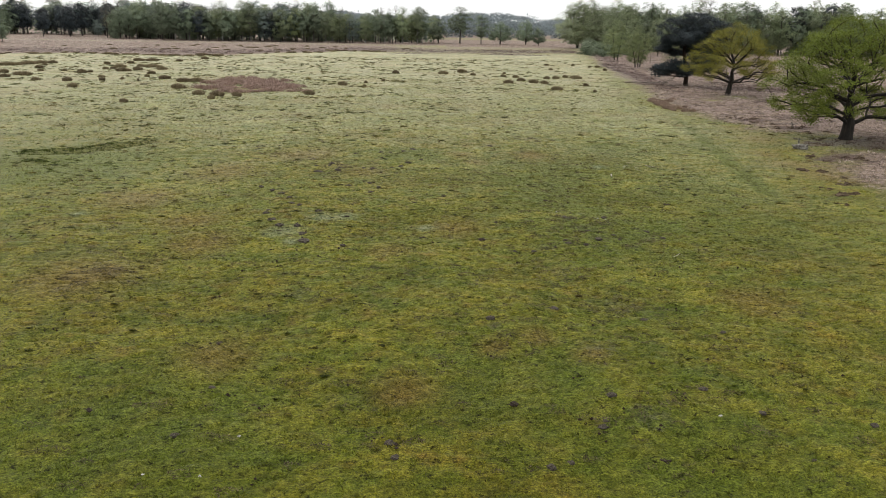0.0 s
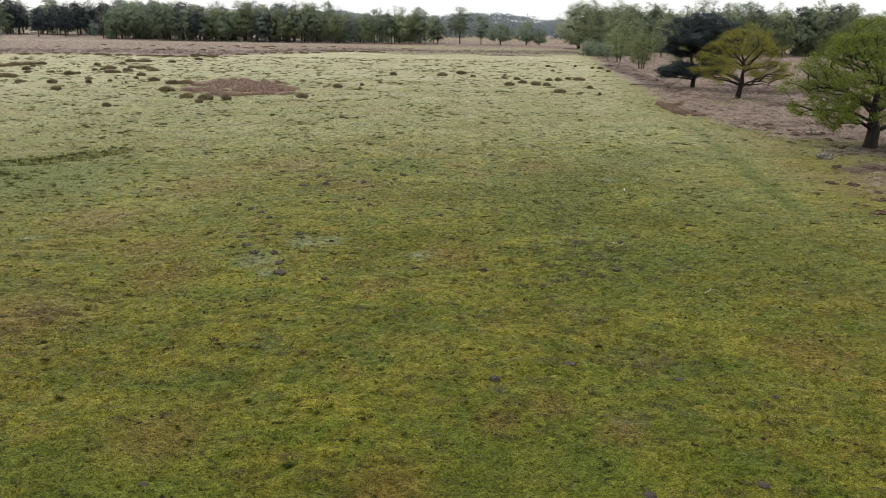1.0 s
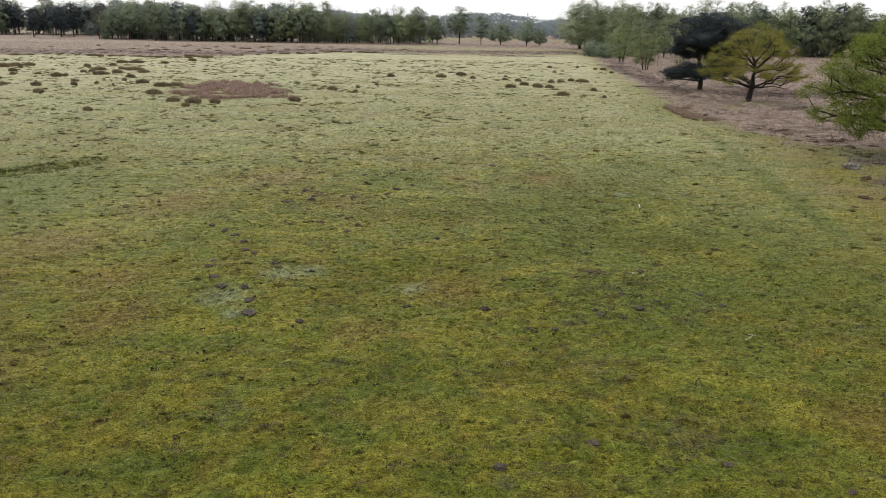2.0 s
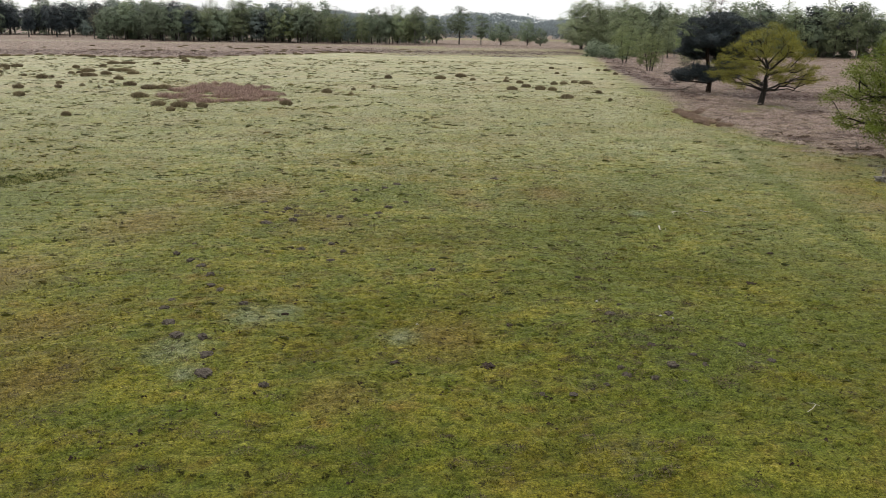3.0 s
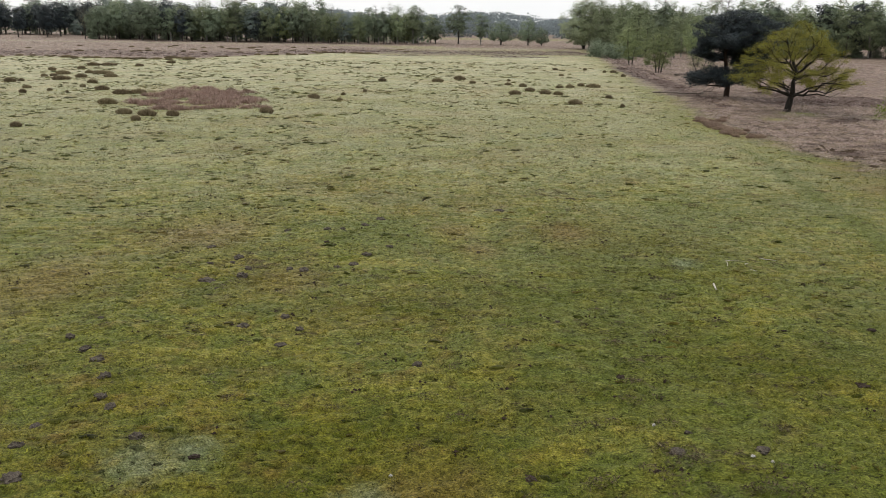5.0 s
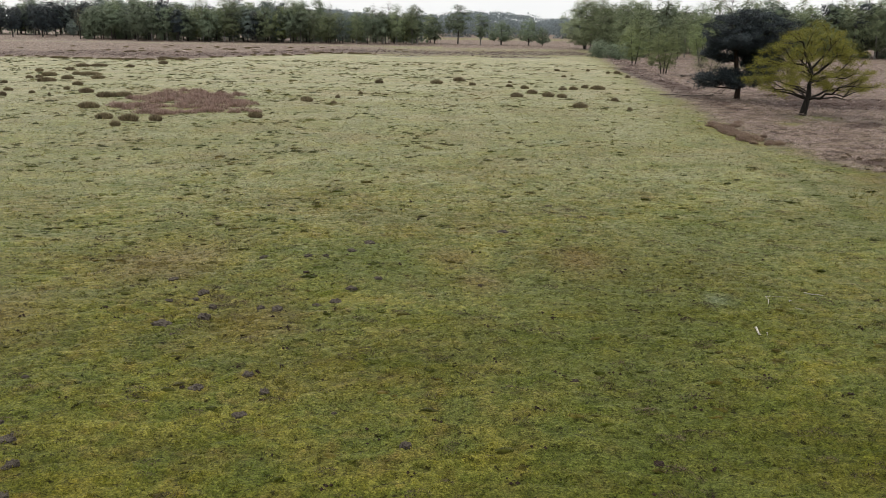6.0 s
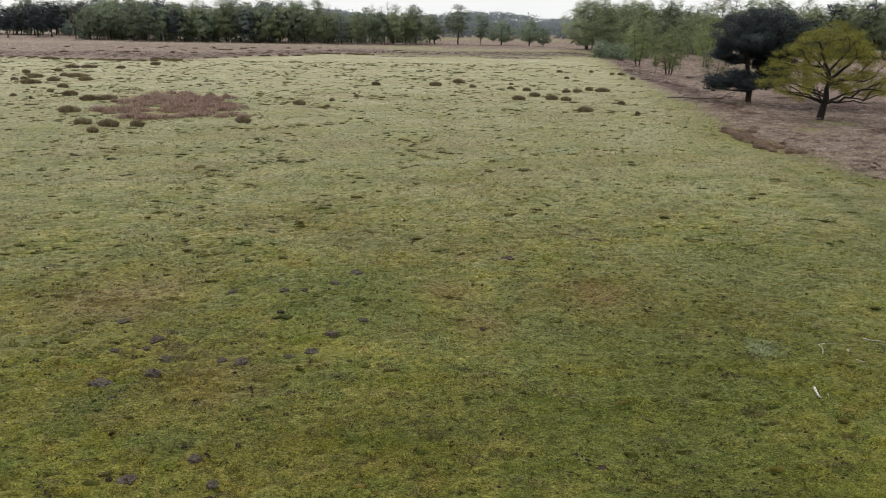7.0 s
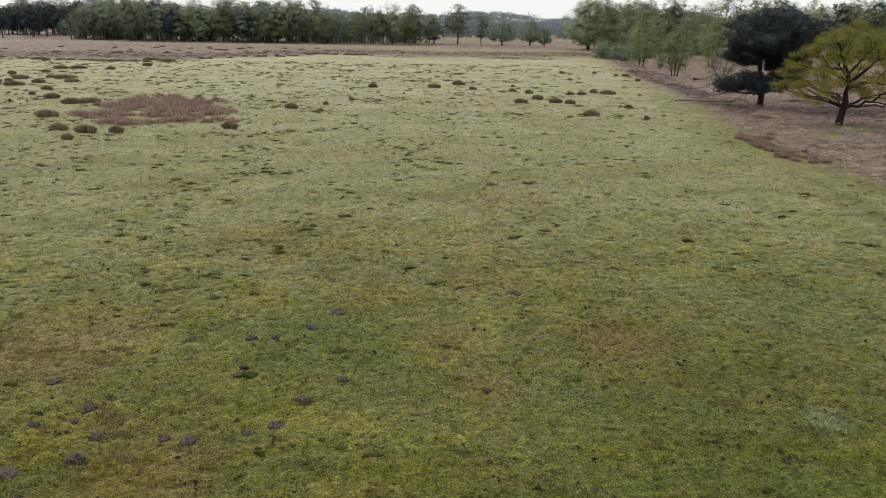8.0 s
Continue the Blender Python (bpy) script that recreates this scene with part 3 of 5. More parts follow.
by = np.repeat(dy, PD) + 0.12 * off * np.sin(fan) * wide
bz = lie(bx, by) + RELIEF * np.repeat(clods(dx, dy) * (dy < 65), PD) + 0.05 * wide * (1 - off) - 0.01
v = blade_arrays(bx, by, bz, rng.uniform(0.03, 0.065, len(bx)) * wide, 0.010 * wide + 0.003, 1.4, rng, 0.6)
tagged(new("dry_grass_tufts", blade_mesh("dry_grass_tufts", v, DRY)), "trodden tufts of dead brown grass in the meadow", "grass tuft", kind="stuff")

# moor grass on the heath beside the meadow and beyond it: shaggy hummocks with gaps between
mx_, my_ = rng.uniform(19, 75, 30000), rng.uniform(38, 150, 30000)
z = zones(mx_, my_)
keep = (z["heath"] - 0.85 * z["ling"] > rng.uniform(0.3, 0.9, len(mx_))) & (np.abs(mx_) < 0.62 * my_ + 4) & (noise_at(mx_ * 0.3, my_ * 0.3) > rng.uniform(-0.6, 0.15, len(mx_)))
mx_, my_ = mx_[keep][:3400], my_[keep][:3400]
lx, ly = np.concatenate([rng.uniform(-190, 45, 1600), rng.uniform(30, 100, 1500)]), np.concatenate([rng.uniform(200, 350, 1600), rng.uniform(150, 250, 1500)])
keep = zones(lx, ly)["heath"] > rng.uniform(0.4, 1.0, len(lx))
size = np.concatenate([rng.lognormal(-1.15, 0.38, len(mx_)), rng.lognormal(-0.5, 0.3, keep.sum())])
mx_, my_ = np.concatenate([mx_, lx[keep]]), np.concatenate([my_, ly[keep]])
PM = 48
wide = np.repeat(size, PM)
fan, off = rng.uniform(0, 2 * np.pi, len(wide)), np.sqrt(rng.random(len(wide)))
bx = np.repeat(mx_, PM) + wide * off * np.cos(fan)
by = np.repeat(my_, PM) + 0.8 * wide * off * np.sin(fan)
bz = lie(bx, by) + 0.42 * wide * (1 - off * off) - 0.03
v = blade_arrays(bx, by, bz, (0.05 + 0.30 * wide) * rng.uniform(0.6, 1.1, len(bx)), 0.010 + 0.065 * wide, 0.5 + 0.9 * off, rng, 0.7, fan + rng.normal(0, 0.4, len(bx)))
moor = new("moor_grass", blade_mesh("moor_grass", v, MOOR))
tagged(moor, "bleached straw-pink tussocks of dead moor grass on the heath", "moor grass", kind="stuff")

# heather
hx, hy = rng.uniform(-190, 60, 60000), rng.uniform(50, 300, 60000)
z = zones(hx, hy)
keep = (z["ling"] > rng.uniform(0.3, 1.0, len(hx)))
hx, hy = hx[keep][:6000], hy[keep][:6000]
PH = 20
bx = np.repeat(hx, PH) + rng.normal(0, 0.2, len(hx) * PH)
by = np.repeat(hy, PH) + rng.normal(0, 0.16, len(hx) * PH)
v = blade_arrays(bx, by, lie(bx, by) - 0.02, rng.uniform(0.10, 0.26, len(bx)), 0.06, 1.2, rng)
heather = new("heather", blade_mesh("heather", v, LING))
tagged(heather, "low purple-brown heather along the meadow edges", "heather", kind="stuff")

# dark sedge in the wet hollow
sx = rng.uniform(-26.2, -19.6, 420)
sy = 50.5 + 6.2 * np.clip((sx + 26.0) / 6.5, 0, 1) + rng.normal(0, 0.7, 420)
sx, sy = np.concatenate([sx, rng.normal(-23.2, 0.55, 70)]), np.concatenate([sy, rng.normal(47.4, 0.3, 70)])
keep = noise_at(sx * 0.9, sy * 1.3) > rng.uniform(-0.5, 0.3, len(sx))
sx, sy = sx[keep], sy[keep]
bx, by = np.repeat(sx, 14) + rng.normal(0, 0.09, len(sx) * 14), np.repeat(sy, 14) + rng.normal(0, 0.09, len(sx) * 14)
v = blade_arrays(bx, by, lie(bx, by) - 0.01, rng.uniform(0.06, 0.17, len(bx)), 0.035, 1.3, rng)
tagged(new("sedge", blade_mesh("sedge", v, SEDGE)), "dark green sedge in a damp hollow of the meadow", "sedge", kind="stuff")


# ---- rush tussocks ----
def rush_mesh(name, mat, seed, blades=700):
    """A cushion of stems that fan outwards, one metre wide and high."""
    r = np.random.default_rng(seed)
    a, d = r.uniform(0, 2 * np.pi, blades), np.sqrt(r.random(blades))
    lump = 0.40 * (1 + 0.2 * np.sin(3 * a + seed) + 0.12 * np.sin(5 * a + 2 * seed))
    x, y = d * np.cos(a) * lump, d * np.sin(a) * lump
    long = r.uniform(0.72, 1.0, blades) * (1 - 0.35 * d * d)
    tilt = 0.75 * d + r.normal(0, 0.14, blades)
    way = a + r.normal(0, 0.35, blades)
    tip = np.stack([x + 0.36 * long * np.sin(tilt) * np.cos(way), y + 0.36 * long * np.sin(tilt) * np.sin(way), long * np.cos(tilt)], 1)
    side = r.uniform(0, 2 * np.pi, blades)
    w = np.stack([0.028 * np.cos(side), 0.028 * np.sin(side), 0 * side], 1)
    foot = np.stack([x, y, np.full(blades, -0.05)], 1)
    return blade_mesh(name, np.stack([foot - w, foot + w, tip], 1).reshape(-1, 3), mat)


RUSH_MESHES = [rush_mesh("rush_stems", RUSH, s) for s in (3, 8, 15, 21)]
FAR_RUSH = [rush_mesh("rush_stems", RUSH, s, 240) for s in (5, 17)]
REDDISH = [rush_mesh("brown_rush_stems", EDGE_RUSH, s, 420) for s in (4, 11)]


def rush_tussock(x, y, width, tall, meshes, label, group, n):
    ob = new("rush_tussock", meshes[n % len(meshes)])
    ob.matrix_basis = Matrix.LocRotScale((x, y, float(lie(x, y))), Euler((0, 0, 0.6 * math.sin(n * 7.0))), (width, max(0.7, min(1.5, width * 0.7)), tall))
    tagged(ob, label, "rush tussock", group)


WEST_STAND = [(-76.4, 148.4, 4.1), (-74.3, 151.2, 3.4), (-73.3, 153.7, 1.9), (-72.4, 156.3, 2.1), (-66.9, 139.6, 1.5), (-70.0, 148.4, 1.1), (-66.0, 126.7, 1.8), (-61.0, 122.3, 3.4), (-63.2, 132.2, 1.0), (-61.6, 118.1, 1.5), (-55.1, 113.5, 1.2), (-59.8, 133.1, 0.8), (-55.6, 129.5, 1.6), (-49.8, 111.3, 1.5), (-45.1, 102.1, 1.5), (-55.0, 131.3, 0.8)]
NORTH_STAND = [(-61.9, 155.3, 1.4), (-56.5, 140.9, 1.0), (-55.4, 141.3, 1.0), (-55.6, 144.9, 2.1), (-51.0, 133.9, 2.5), (-48.8, 120.0, 1.1), (-46.0, 113.3, 1.0), (-44.8, 117.2, 0.45), (-59.5, 160.6, 1.6), (-61.3, 170.0, 2.5), (-59.0, 170.8, 2.7), (-53.6, 149.5, 1.5), (-51.2, 148.2, 3.2), (-50.5, 139.1, 1.6), (-47.4, 141.8, 2.0), (-42.8, 121.5, 0.7), (-44.9, 129.4, 1.7), (-39.3, 118.5, 1.9), (-53.3, 170.2, 1.5), (-41.6, 114.4, 0.35)]
BED_STAND = [(-32.3, 102.0, 1.9), (-35.2, 113.6, 2.1), (-33.9, 115.0, 1.8), (-27.2, 93.0, 1.5), (-15.5, 96.0, 1.5), (-13.6, 111.8, 1.5), (-32.1, 83.9, 1.0), (-51.5, 182.0, 1.8), (-56.5, 196.2, 1.7), (-53.0, 197.6, 2.8), (-23.0, 120.0, 0.7), (-24.6, 119.6, 1.1), (-25.1, 92.6, 1.8), (-23.0, 93.0, 1.3), (-24.6, 88.5, 1.0)]
MID_STAND = [(-0.4, 141.2, 1.8), (2.7, 145.4, 1.8), (4.4, 137.8, 1.0), (9.2, 135.9, 0.95), (9.9, 144.0, 0.6), (11.0, 133.5, 1.1), (9.0, 121.3, 1.5), (11.2, 125.5, 1.4), (12.6, 120.9, 1.5), (14.0, 120.1, 1.2), (14.4, 109.6, 1.6), (15.7, 131.8, 1.1), (17.1, 132.2, 1.3), (19.1, 135.5, 1.0), (20.6, 134.4, 1.9)]
EAST_STAND = [(21.0, 177.6, 1.0), (19.7, 159.4, 0.9), (26.4, 176.8, 0.75), (28.8, 170.6, 0.7), (30.4, 171.1, 1.2), (29.6, 158.3, 0.9), (19.2, 115.7, 0.8), (18.9, 106.8, 0.4), (-8.9, 120.8, 0.5), (-10.9, 115.7, 0.4), (-8.2, 139.2, 1.3), (-10.5, 109.4, 0.6)]
n = 0
for rows, label, group in ((WEST_STAND, "dark olive-brown rush tussock in the grazed meadow", "rushes of the west stand"), (NORTH_STAND, "brown-topped rush tussock in the pale grass", "rushes of the north stand"), (BED_STAND, "olive-brown rush tussock near the red-brown rush bed", "rushes round the rush bed"), (MID_STAND, "grey-brown rush tussock in the open meadow", "rushes of the middle stand"), (EAST_STAND, "small tuft of brown rush in the meadow", "small rush tufts")):
    for x, y, w in rows:
        n += 1
        rush_tussock(x, y, w, min(0.72, 0.36 + 0.18 * w), RUSH_MESHES, label, group, n)
for k in range(40):
    y = 83.0 + 0.34 * k + rng.uniform(-0.8, 0.8)
    x, w = 23.9 + rng.normal(0, 0.7), rng.uniform(0.5, 1.2)
    n += 1
    rush_tussock(x, y, w, 0.22 + 0.14 * w, REDDISH, "brown rush tussock on the edge of the heath", "rushes along the heath edge", n)
for k in range(44):
    x = -108 + 2.1 * k + rng.uniform(-1.2, 1.2)
    n += 1
    rush_tussock(x, float(np.interp(x, FRONT_X, FRONT_Y)) + rng.uniform(-4, 3), rng.uniform(1.2, 3.2), rng.uniform(0.35, 0.6), FAR_RUSH, "low dark rush tussock where meadow meets heath", "rushes along the far heath", n)
for k in range(40):
    x, y = rng.normal(-62, 22), rng.uniform(232, 292)
    n += 1
    rush_tussock(x, y, rng.uniform(1.2, 3.0), rng.uniform(0.35, 0.55), FAR_RUSH, "low dark rush tussock on the far heath", "rushes on the far heath", n)

# the red-brown bed
BED_OUTLINE = [(-32.0, 116), (-29, 100), (-24, 97.5), (-19.5, 98.5), (-18.4, 104), (-20, 110), (-23, 118), (-26, 122), (-30, 118.5)]


def inside(x, y, outline):
    hit = np.zeros(len(x), bool)
    for (ax, ay), (bx_, by_) in zip(outline, outline[1:] + outline[:1]):
        cross = (ay > y) != (by_ > y)
        hit ^= cross & (x < (bx_ - ax) * (y - ay) / (by_ - ay + 1e-9) + ax)
    return hit


qx, qy = rng.uniform(-37, -16, 2400), rng.uniform(96, 124, 2400)
gap = 0.5 + 0.5 * np.sin(0.9 * qx + 1.2) * np.sin(0.7 * qy + np.sin(0.5 * qx))
fray = inside(qx + 0.9 * np.sin(0.8 * qy) + rng.normal(0, 0.6, 2400), qy + 1.8 * np.sin(0.7 * qx) + rng.normal(0, 1.0, 2400), BED_OUTLINE)
keep = fray & (rng.random(2400) < 0.12 + 1.1 * gap)
qx, qy = qx[keep], qy[keep]
qx, qy = qx[:150], qy[:150]
PB = 220
fan, off = rng.uniform(0, 2 * np.pi, len(qx) * PB), np.sqrt(rng.random(len(qx) * PB))
wide = np.repeat(rng.uniform(0.55, 1.15, len(qx)), PB)
bx, by = np.repeat(qx, PB) + wide * off * np.cos(fan), np.repeat(qy, PB) + 0.8 * wide * off * np.sin(fan)
heap = np.repeat(rng.uniform(0.0, 0.25, len(qx)), PB) * (1 - off * off)
long = np.repeat(rng.uniform(0.28, 0.62, len(qx)), PB) * rng.uniform(0.75, 1.0, len(bx)) * (1 - 0.45 * off * off)
v = blade_arrays(bx, by, lie(bx, by) - 0.03 + heap, long, 0.05, 0.25 + 0.95 * off, rng, 0.7, fan + rng.normal(0, 0.4, len(bx)))
tagged(new("rush_bed", blade_mesh("rush_bed", v, RED_RUSH)), "dense red-brown bed of dead rushes in the meadow", "rush bed", kind="stuff")


# ---- molehills, dung, stones ----
def mound_mesh(name, mat, seed, height, rough, crumbs=0.0):
    """A low heap one metre wide; crumbs gives the grain of loose soil."""
    bm = bmesh.new()
    bmesh.ops.create_icosphere(bm, subdivisions=3, radius=0.5)
    for vtx in bm.verts:
        p = vtx.co.normalized()
        k = 1 + rough * noise.noise(p * 2.2 + Vector((seed, 0, 0))) + 0.5 * rough * noise.noise(p * 6.5 + Vector((0, seed, 0)))
        k += crumbs * (abs(noise.noise(p * 9 + Vector((0, 0, seed)))) + 0.7 * abs(noise.noise(p * 19 + Vector((0, 3, seed)))) - 0.3)
        flat = max(0.0, p.z)
        vtx.co = Vector((p.x * 0.5 * k, p.y * 0.5 * k, (flat ** 1.15) * height * k - 0.07 if p.z > 0 else 0.35 * p.z - 0.07))
    for f in bm.faces:
        f.smooth = not crumbs
    me = bpy.data.meshes.new(name)
    bm.to_mesh(me)
    bm.free()
    me.materials.append(mat)
    return me


MOUNDS = [mound_mesh("molehill", MOLE, s, 0.32, 0.34, 0.42) for s in (2, 5, 9, 14, 20)]
CLODS = [mound_mesh("dung_pat", DUNG, s, 0.22, 0.6, 0.5) for s in (31, 37, 44)]


def mound(name, x, y, w, meshes, label, category, group, n):
    ob = new(name, meshes[n % len(meshes)])
    ob.matrix_basis = Matrix.LocRotScale((x, y, rest(x, y)), Euler((0, 0, n * 1.7)), (w, w * (0.85 + 0.2 * math.sin(n * 2.3)), w * (0.8 + 0.3 * math.sin(n * 4.1))))
    tagged(ob, label, category, group)


HILLS_A = [(-7.7, 35.7, 0.34), (-7.6, 34.7, 0.35), (-7.1, 33.5, 0.39), (-6.6, 32.6, 0.4), (-5.85, 32.4, 0.36), (-5.5, 31.4, 0.37), (-5.25, 30.3, 0.53), (-3.7, 29.65, 0.31), (-7.75, 38.9, 0.38), (-8.3, 39.5, 0.35), (-9.0, 40.3, 0.29), (-4.8, 41.6, 0.29), (-6.5, 45.0, 0.29), (-5.4, 35.0, 0.29), (-6.9, 37.0, 0.32), (-6.45, 36.4, 0.37)]
HILLS_B = [(-2.1, 54.6, 0.49), (-2.6, 53.15, 0.39), (-3.4, 52.3, 0.30), (-4.0, 52.2, 0.30), (-5.6, 52.4, 0.39), (-1.8, 51.3, 0.29), (-1.4, 49.85, 0.33), (-2.15, 48.85, 0.41), (-2.5, 47.7, 0.41), (-3.0, 47.4, 0.30), (-4.1, 47.1, 0.50), (-4.6, 47.1, 0.30), (-6.0, 47.25, 0.38), (-6.7, 47.85, 0.29), (-6.6, 48.4, 0.40), (-7.9, 49.65, 0.43), (-7.0, 45.7, 0.54), (-6.0, 46.3, 0.43), (-7.4, 47.6, 0.29), (3.05, 56.5, 0.47), (6.7, 59.4, 0.49), (5.5, 61.4, 0.53)]
HILLS_C = [(-3.85, 42.3, 0.3), (-3.3, 41.5, 0.34), (-3.6, 40.4, 0.35), (-4.85, 41.55, 0.42), (-7.2, 37.95, 0.36), (-8.85, 41.9, 0.2), (0.0, 38.9, 0.27), (-1.6, 40.5, 0.17)]
HILLS_D = [(5.2, 34.85, 0.34), (5.6, 35.6, 0.18), (6.9, 35.0, 0.38), (6.0, 31.15, 0.31), (6.85, 31.25, 0.25), (8.2, 32.65, 0.3), (6.7, 31.8, 0.2), (5.4, 30.4, 0.28), (6.1, 30.3, 0.23), (8.6, 31.6, 0.31), (8.2, 31.45, 0.2), (4.75, 30.5, 0.25), (4.2, 30.05, 0.24), (4.7, 30.95, 0.21), (3.35, 29.55, 0.21), (2.65, 29.6, 0.21), (3.85, 29.85, 0.15), (6.75, 30.5, 0.17)]
HILLS_E = [(3.35, 15.6, 0.27), (3.45, 15.85, 0.2), (3.8, 17.0, 0.26), (1.35, 21.85, 0.29), (3.25, 22.9, 0.33), (5.75, 22.3, 0.3), (7.7, 21.4, 0.23), (6.9, 16.3, 0.18), (3.4, 18.95, 0.14), (2.1, 14.0, 0.2), (2.5, 14.2, 0.16), (7.15, 14.3, 0.12), (9.1, 15.9, 0.19), (5.95, 17.4, 0.27), (-0.85, 14.25, 0.22), (-1.0, 14.85, 0.23), (-5.15, 17.25, 0.24), (-5.25, 14.9, 0.22)]
n = 0
for rows in (HILLS_A, HILLS_B, HILLS_C):
    for x, y, w in rows:
        n += 1
        mound("molehill", x, y, w * 0.92, MOUNDS, "grey-brown molehill of loose sandy soil in the turf", "molehill", "molehills", n)
for rows in (HILLS_D, HILLS_E):
    for x, y, w in rows:
        n += 1
        mound("molehill", x, y, w * 0.9, MOUNDS, "low weathered lilac-grey molehill in mossy turf", "molehill", "weathered molehills", n)
for x, y, w in [(1.5, 31.1, 0.34), (5.8, 32.4, 0.33), (10.5, 38.3, 0.31), (10.4, 33.9, 0.21), (12.4, 41.8, 0.24), (-0.8, 31.1, 0.23), (-4.1, 34.4, 0.19), (2.2, 33.8, 0.26), (4.3, 14.3, 0.21), (-7.4, 16.0, 0.18), (-5.7, 20.1, 0.21), (1.6, 16.7, 0.2), (-3.2, 42.9, 0.2), (3.8, 42.2, 0.2), (4.8, 38.4, 0.22), (6.3, 47.2, 0.34), (1.9, 49.5, 0.17), (-3.8, 50.5, 0.2)]:
    n += 1
    mound("dung_pat", x, y, w, CLODS, "dark brown dried dung pat on short grass", "dung", "dung pats", n)
PEATS = [mound_mesh("peat_clod", PEAT, s, 0.26, 0.55, 0.7) for s in (61, 67, 73)]
clod_rng = np.random.default_rng(77)
for x, y, w in [(26.9, 78.2, 0.5), (27.5, 76.9, 0.6), (28.0, 76.0, 0.7), (27.5, 73.7, 0.6), (27.0, 70.7, 0.8), (27.4, 70.2, 0.6), (29.0, 72.1, 0.6), (29.3, 71.0, 0.7), (29.6, 69.9, 0.6), (30.8, 71.1, 0.5), (29.6, 67.6, 0.7), (26.4, 77.8, 0.5), (27.3, 78.6, 0.5), (28.6, 77.0, 0.6), (24.8, 73.5, 0.4), (25.9, 72.8, 0.4), (24.1, 53.9, 0.8), (26.2, 54.1, 0.9), (21.9, 48.5, 0.8), (22.0, 45.9, 0.7), (21.5, 43.7, 0.7), (20.7, 41.4, 0.8), (26.6, 53.0, 0.8), (27.1, 60.1, 0.9), (29.2, 66.7, 0.5), (28.0, 71.6, 0.5), (27.2, 73.9, 0.5), (20.1, 42.5, 0.5), (19.5, 39.6, 0.6)]:
    for _ in range(2):
        n += 1
        mound("peat_clod", x + clod_rng.normal(0, 0.35), y + clod_rng.normal(0, 0.4), w * clod_rng.uniform(0.45, 0.95), PEATS, "dark clod of peat and dead heather on the heath edge", "peat clod", "peat clods", n)
# droppings and kicked-up crumbs of peat, in loose groups
kx, ky = scatter(1000, -34, 36, 12.5, 80, rng)
kx, ky = np.repeat(kx, 5), np.repeat(ky, 5)
kx, ky = kx + rng.normal(0, 0.10, len(kx)), ky + rng.normal(0, 0.09, len(ky))
keep = (rng.random(len(kx)) < 0.7) & (zones(kx, ky)["heath"] < 0.5)
kx, ky = kx[keep], ky[keep]
kr = rng.uniform(0.012, 0.042, len(kx)) * (1 + 0.006 * ky)
kz = lie(kx, ky) + RELIEF * clods(kx, ky) * (ky < 65) + 0.4 * kr
lump = np.array([(1, 0, 0), (-1, 0, 0), (0, 1, 0), (0, -1, 0), (0, 0, 0.8), (0, 0, -0.8)], float)
v = np.stack([kx, ky, kz], 1)[:, None, :] + lump[None] * kr[:, None, None] * rng.uniform(0.6, 1.4, (len(kx), 6, 1))
sides = np.array([(0, 2, 4), (2, 1, 4), (1, 3, 4), (3, 0, 4), (2, 0, 5), (1, 2, 5), (3, 1, 5), (0, 3, 5)])
f = (np.arange(len(kx)) * 6)[:, None, None] + sides[None]
tagged(new("dung_crumbs", mesh_of("dung_crumbs", v, f, 3, DUNG)), "dark droppings and crumbs of peat scattered over the turf", "dung", kind="stuff")
PEBBLES = [mound_mesh("stone", STONE, s, 0.5, 0.5) for s in (51, 58)]
for x, y, w in [(-5.35, 13.4, 0.09), (-4.3, 13.3, 0.09), (-4.0, 15.0, 0.08), (5.9, 16.0, 0.08), (5.0, 36.0, 0.08), (-0.35, 34.0, 0.07), (6.6, 34.7, 0.09), (6.9, 34.5, 0.07)]:
    n += 1
    mound("stone", x, y, w, PEBBLES, "small pale stone lying in the grass", "stone", "pale stones", n)


# ---- trees ----
def tube(path, radii, sides, verts, faces):
    """Add a tapered tube along a path to lists of places and faces."""
    base = len(verts)
    for i, p in enumerate(path):
        d = (path[min(i + 1, len(path) - 1)] - path[max(i - 1, 0)])
        d = d / (np.linalg.norm(d) + 1e-9)
        a = np.cross(d, (0.31, 0.95, 0.07))
        a /= np.linalg.norm(a) + 1e-9
        b = np.cross(d, a)
        for k in range(sides):
            w = 2 * math.pi * k / sides
            verts.append(p + radii[i] * (math.cos(w) * a + math.sin(w) * b))
    for i in range(len(path) - 1):
        for k in range(sides):
            k2 = (k + 1) % sides
            faces.append((base + i * sides + k, base + i * sides + k2, base + (i + 1) * sides + k2, base + (i + 1) * sides + k))


def bent(a, b, r, steps, wander, sag=0.0):
    """A crooked path from a to b, first rising with the stem and then spreading (sag > 0) or arching."""
    a, b = np.asarray(a, float), np.asarray(b, float)
    pts, off = [], np.zeros(3)
    for i in range(steps + 1):
        s = i / steps
        p = a + (b - a) * s
        p[2] += sag * math.sin(math.pi * s) * np.linalg.norm(b - a)
        if 0 < i < steps:
            off = off * 0.6 + r.normal(0, wander, 3)
        pts.append(p + off * (math.sin(math.pi * s) if i else 0))
    return pts


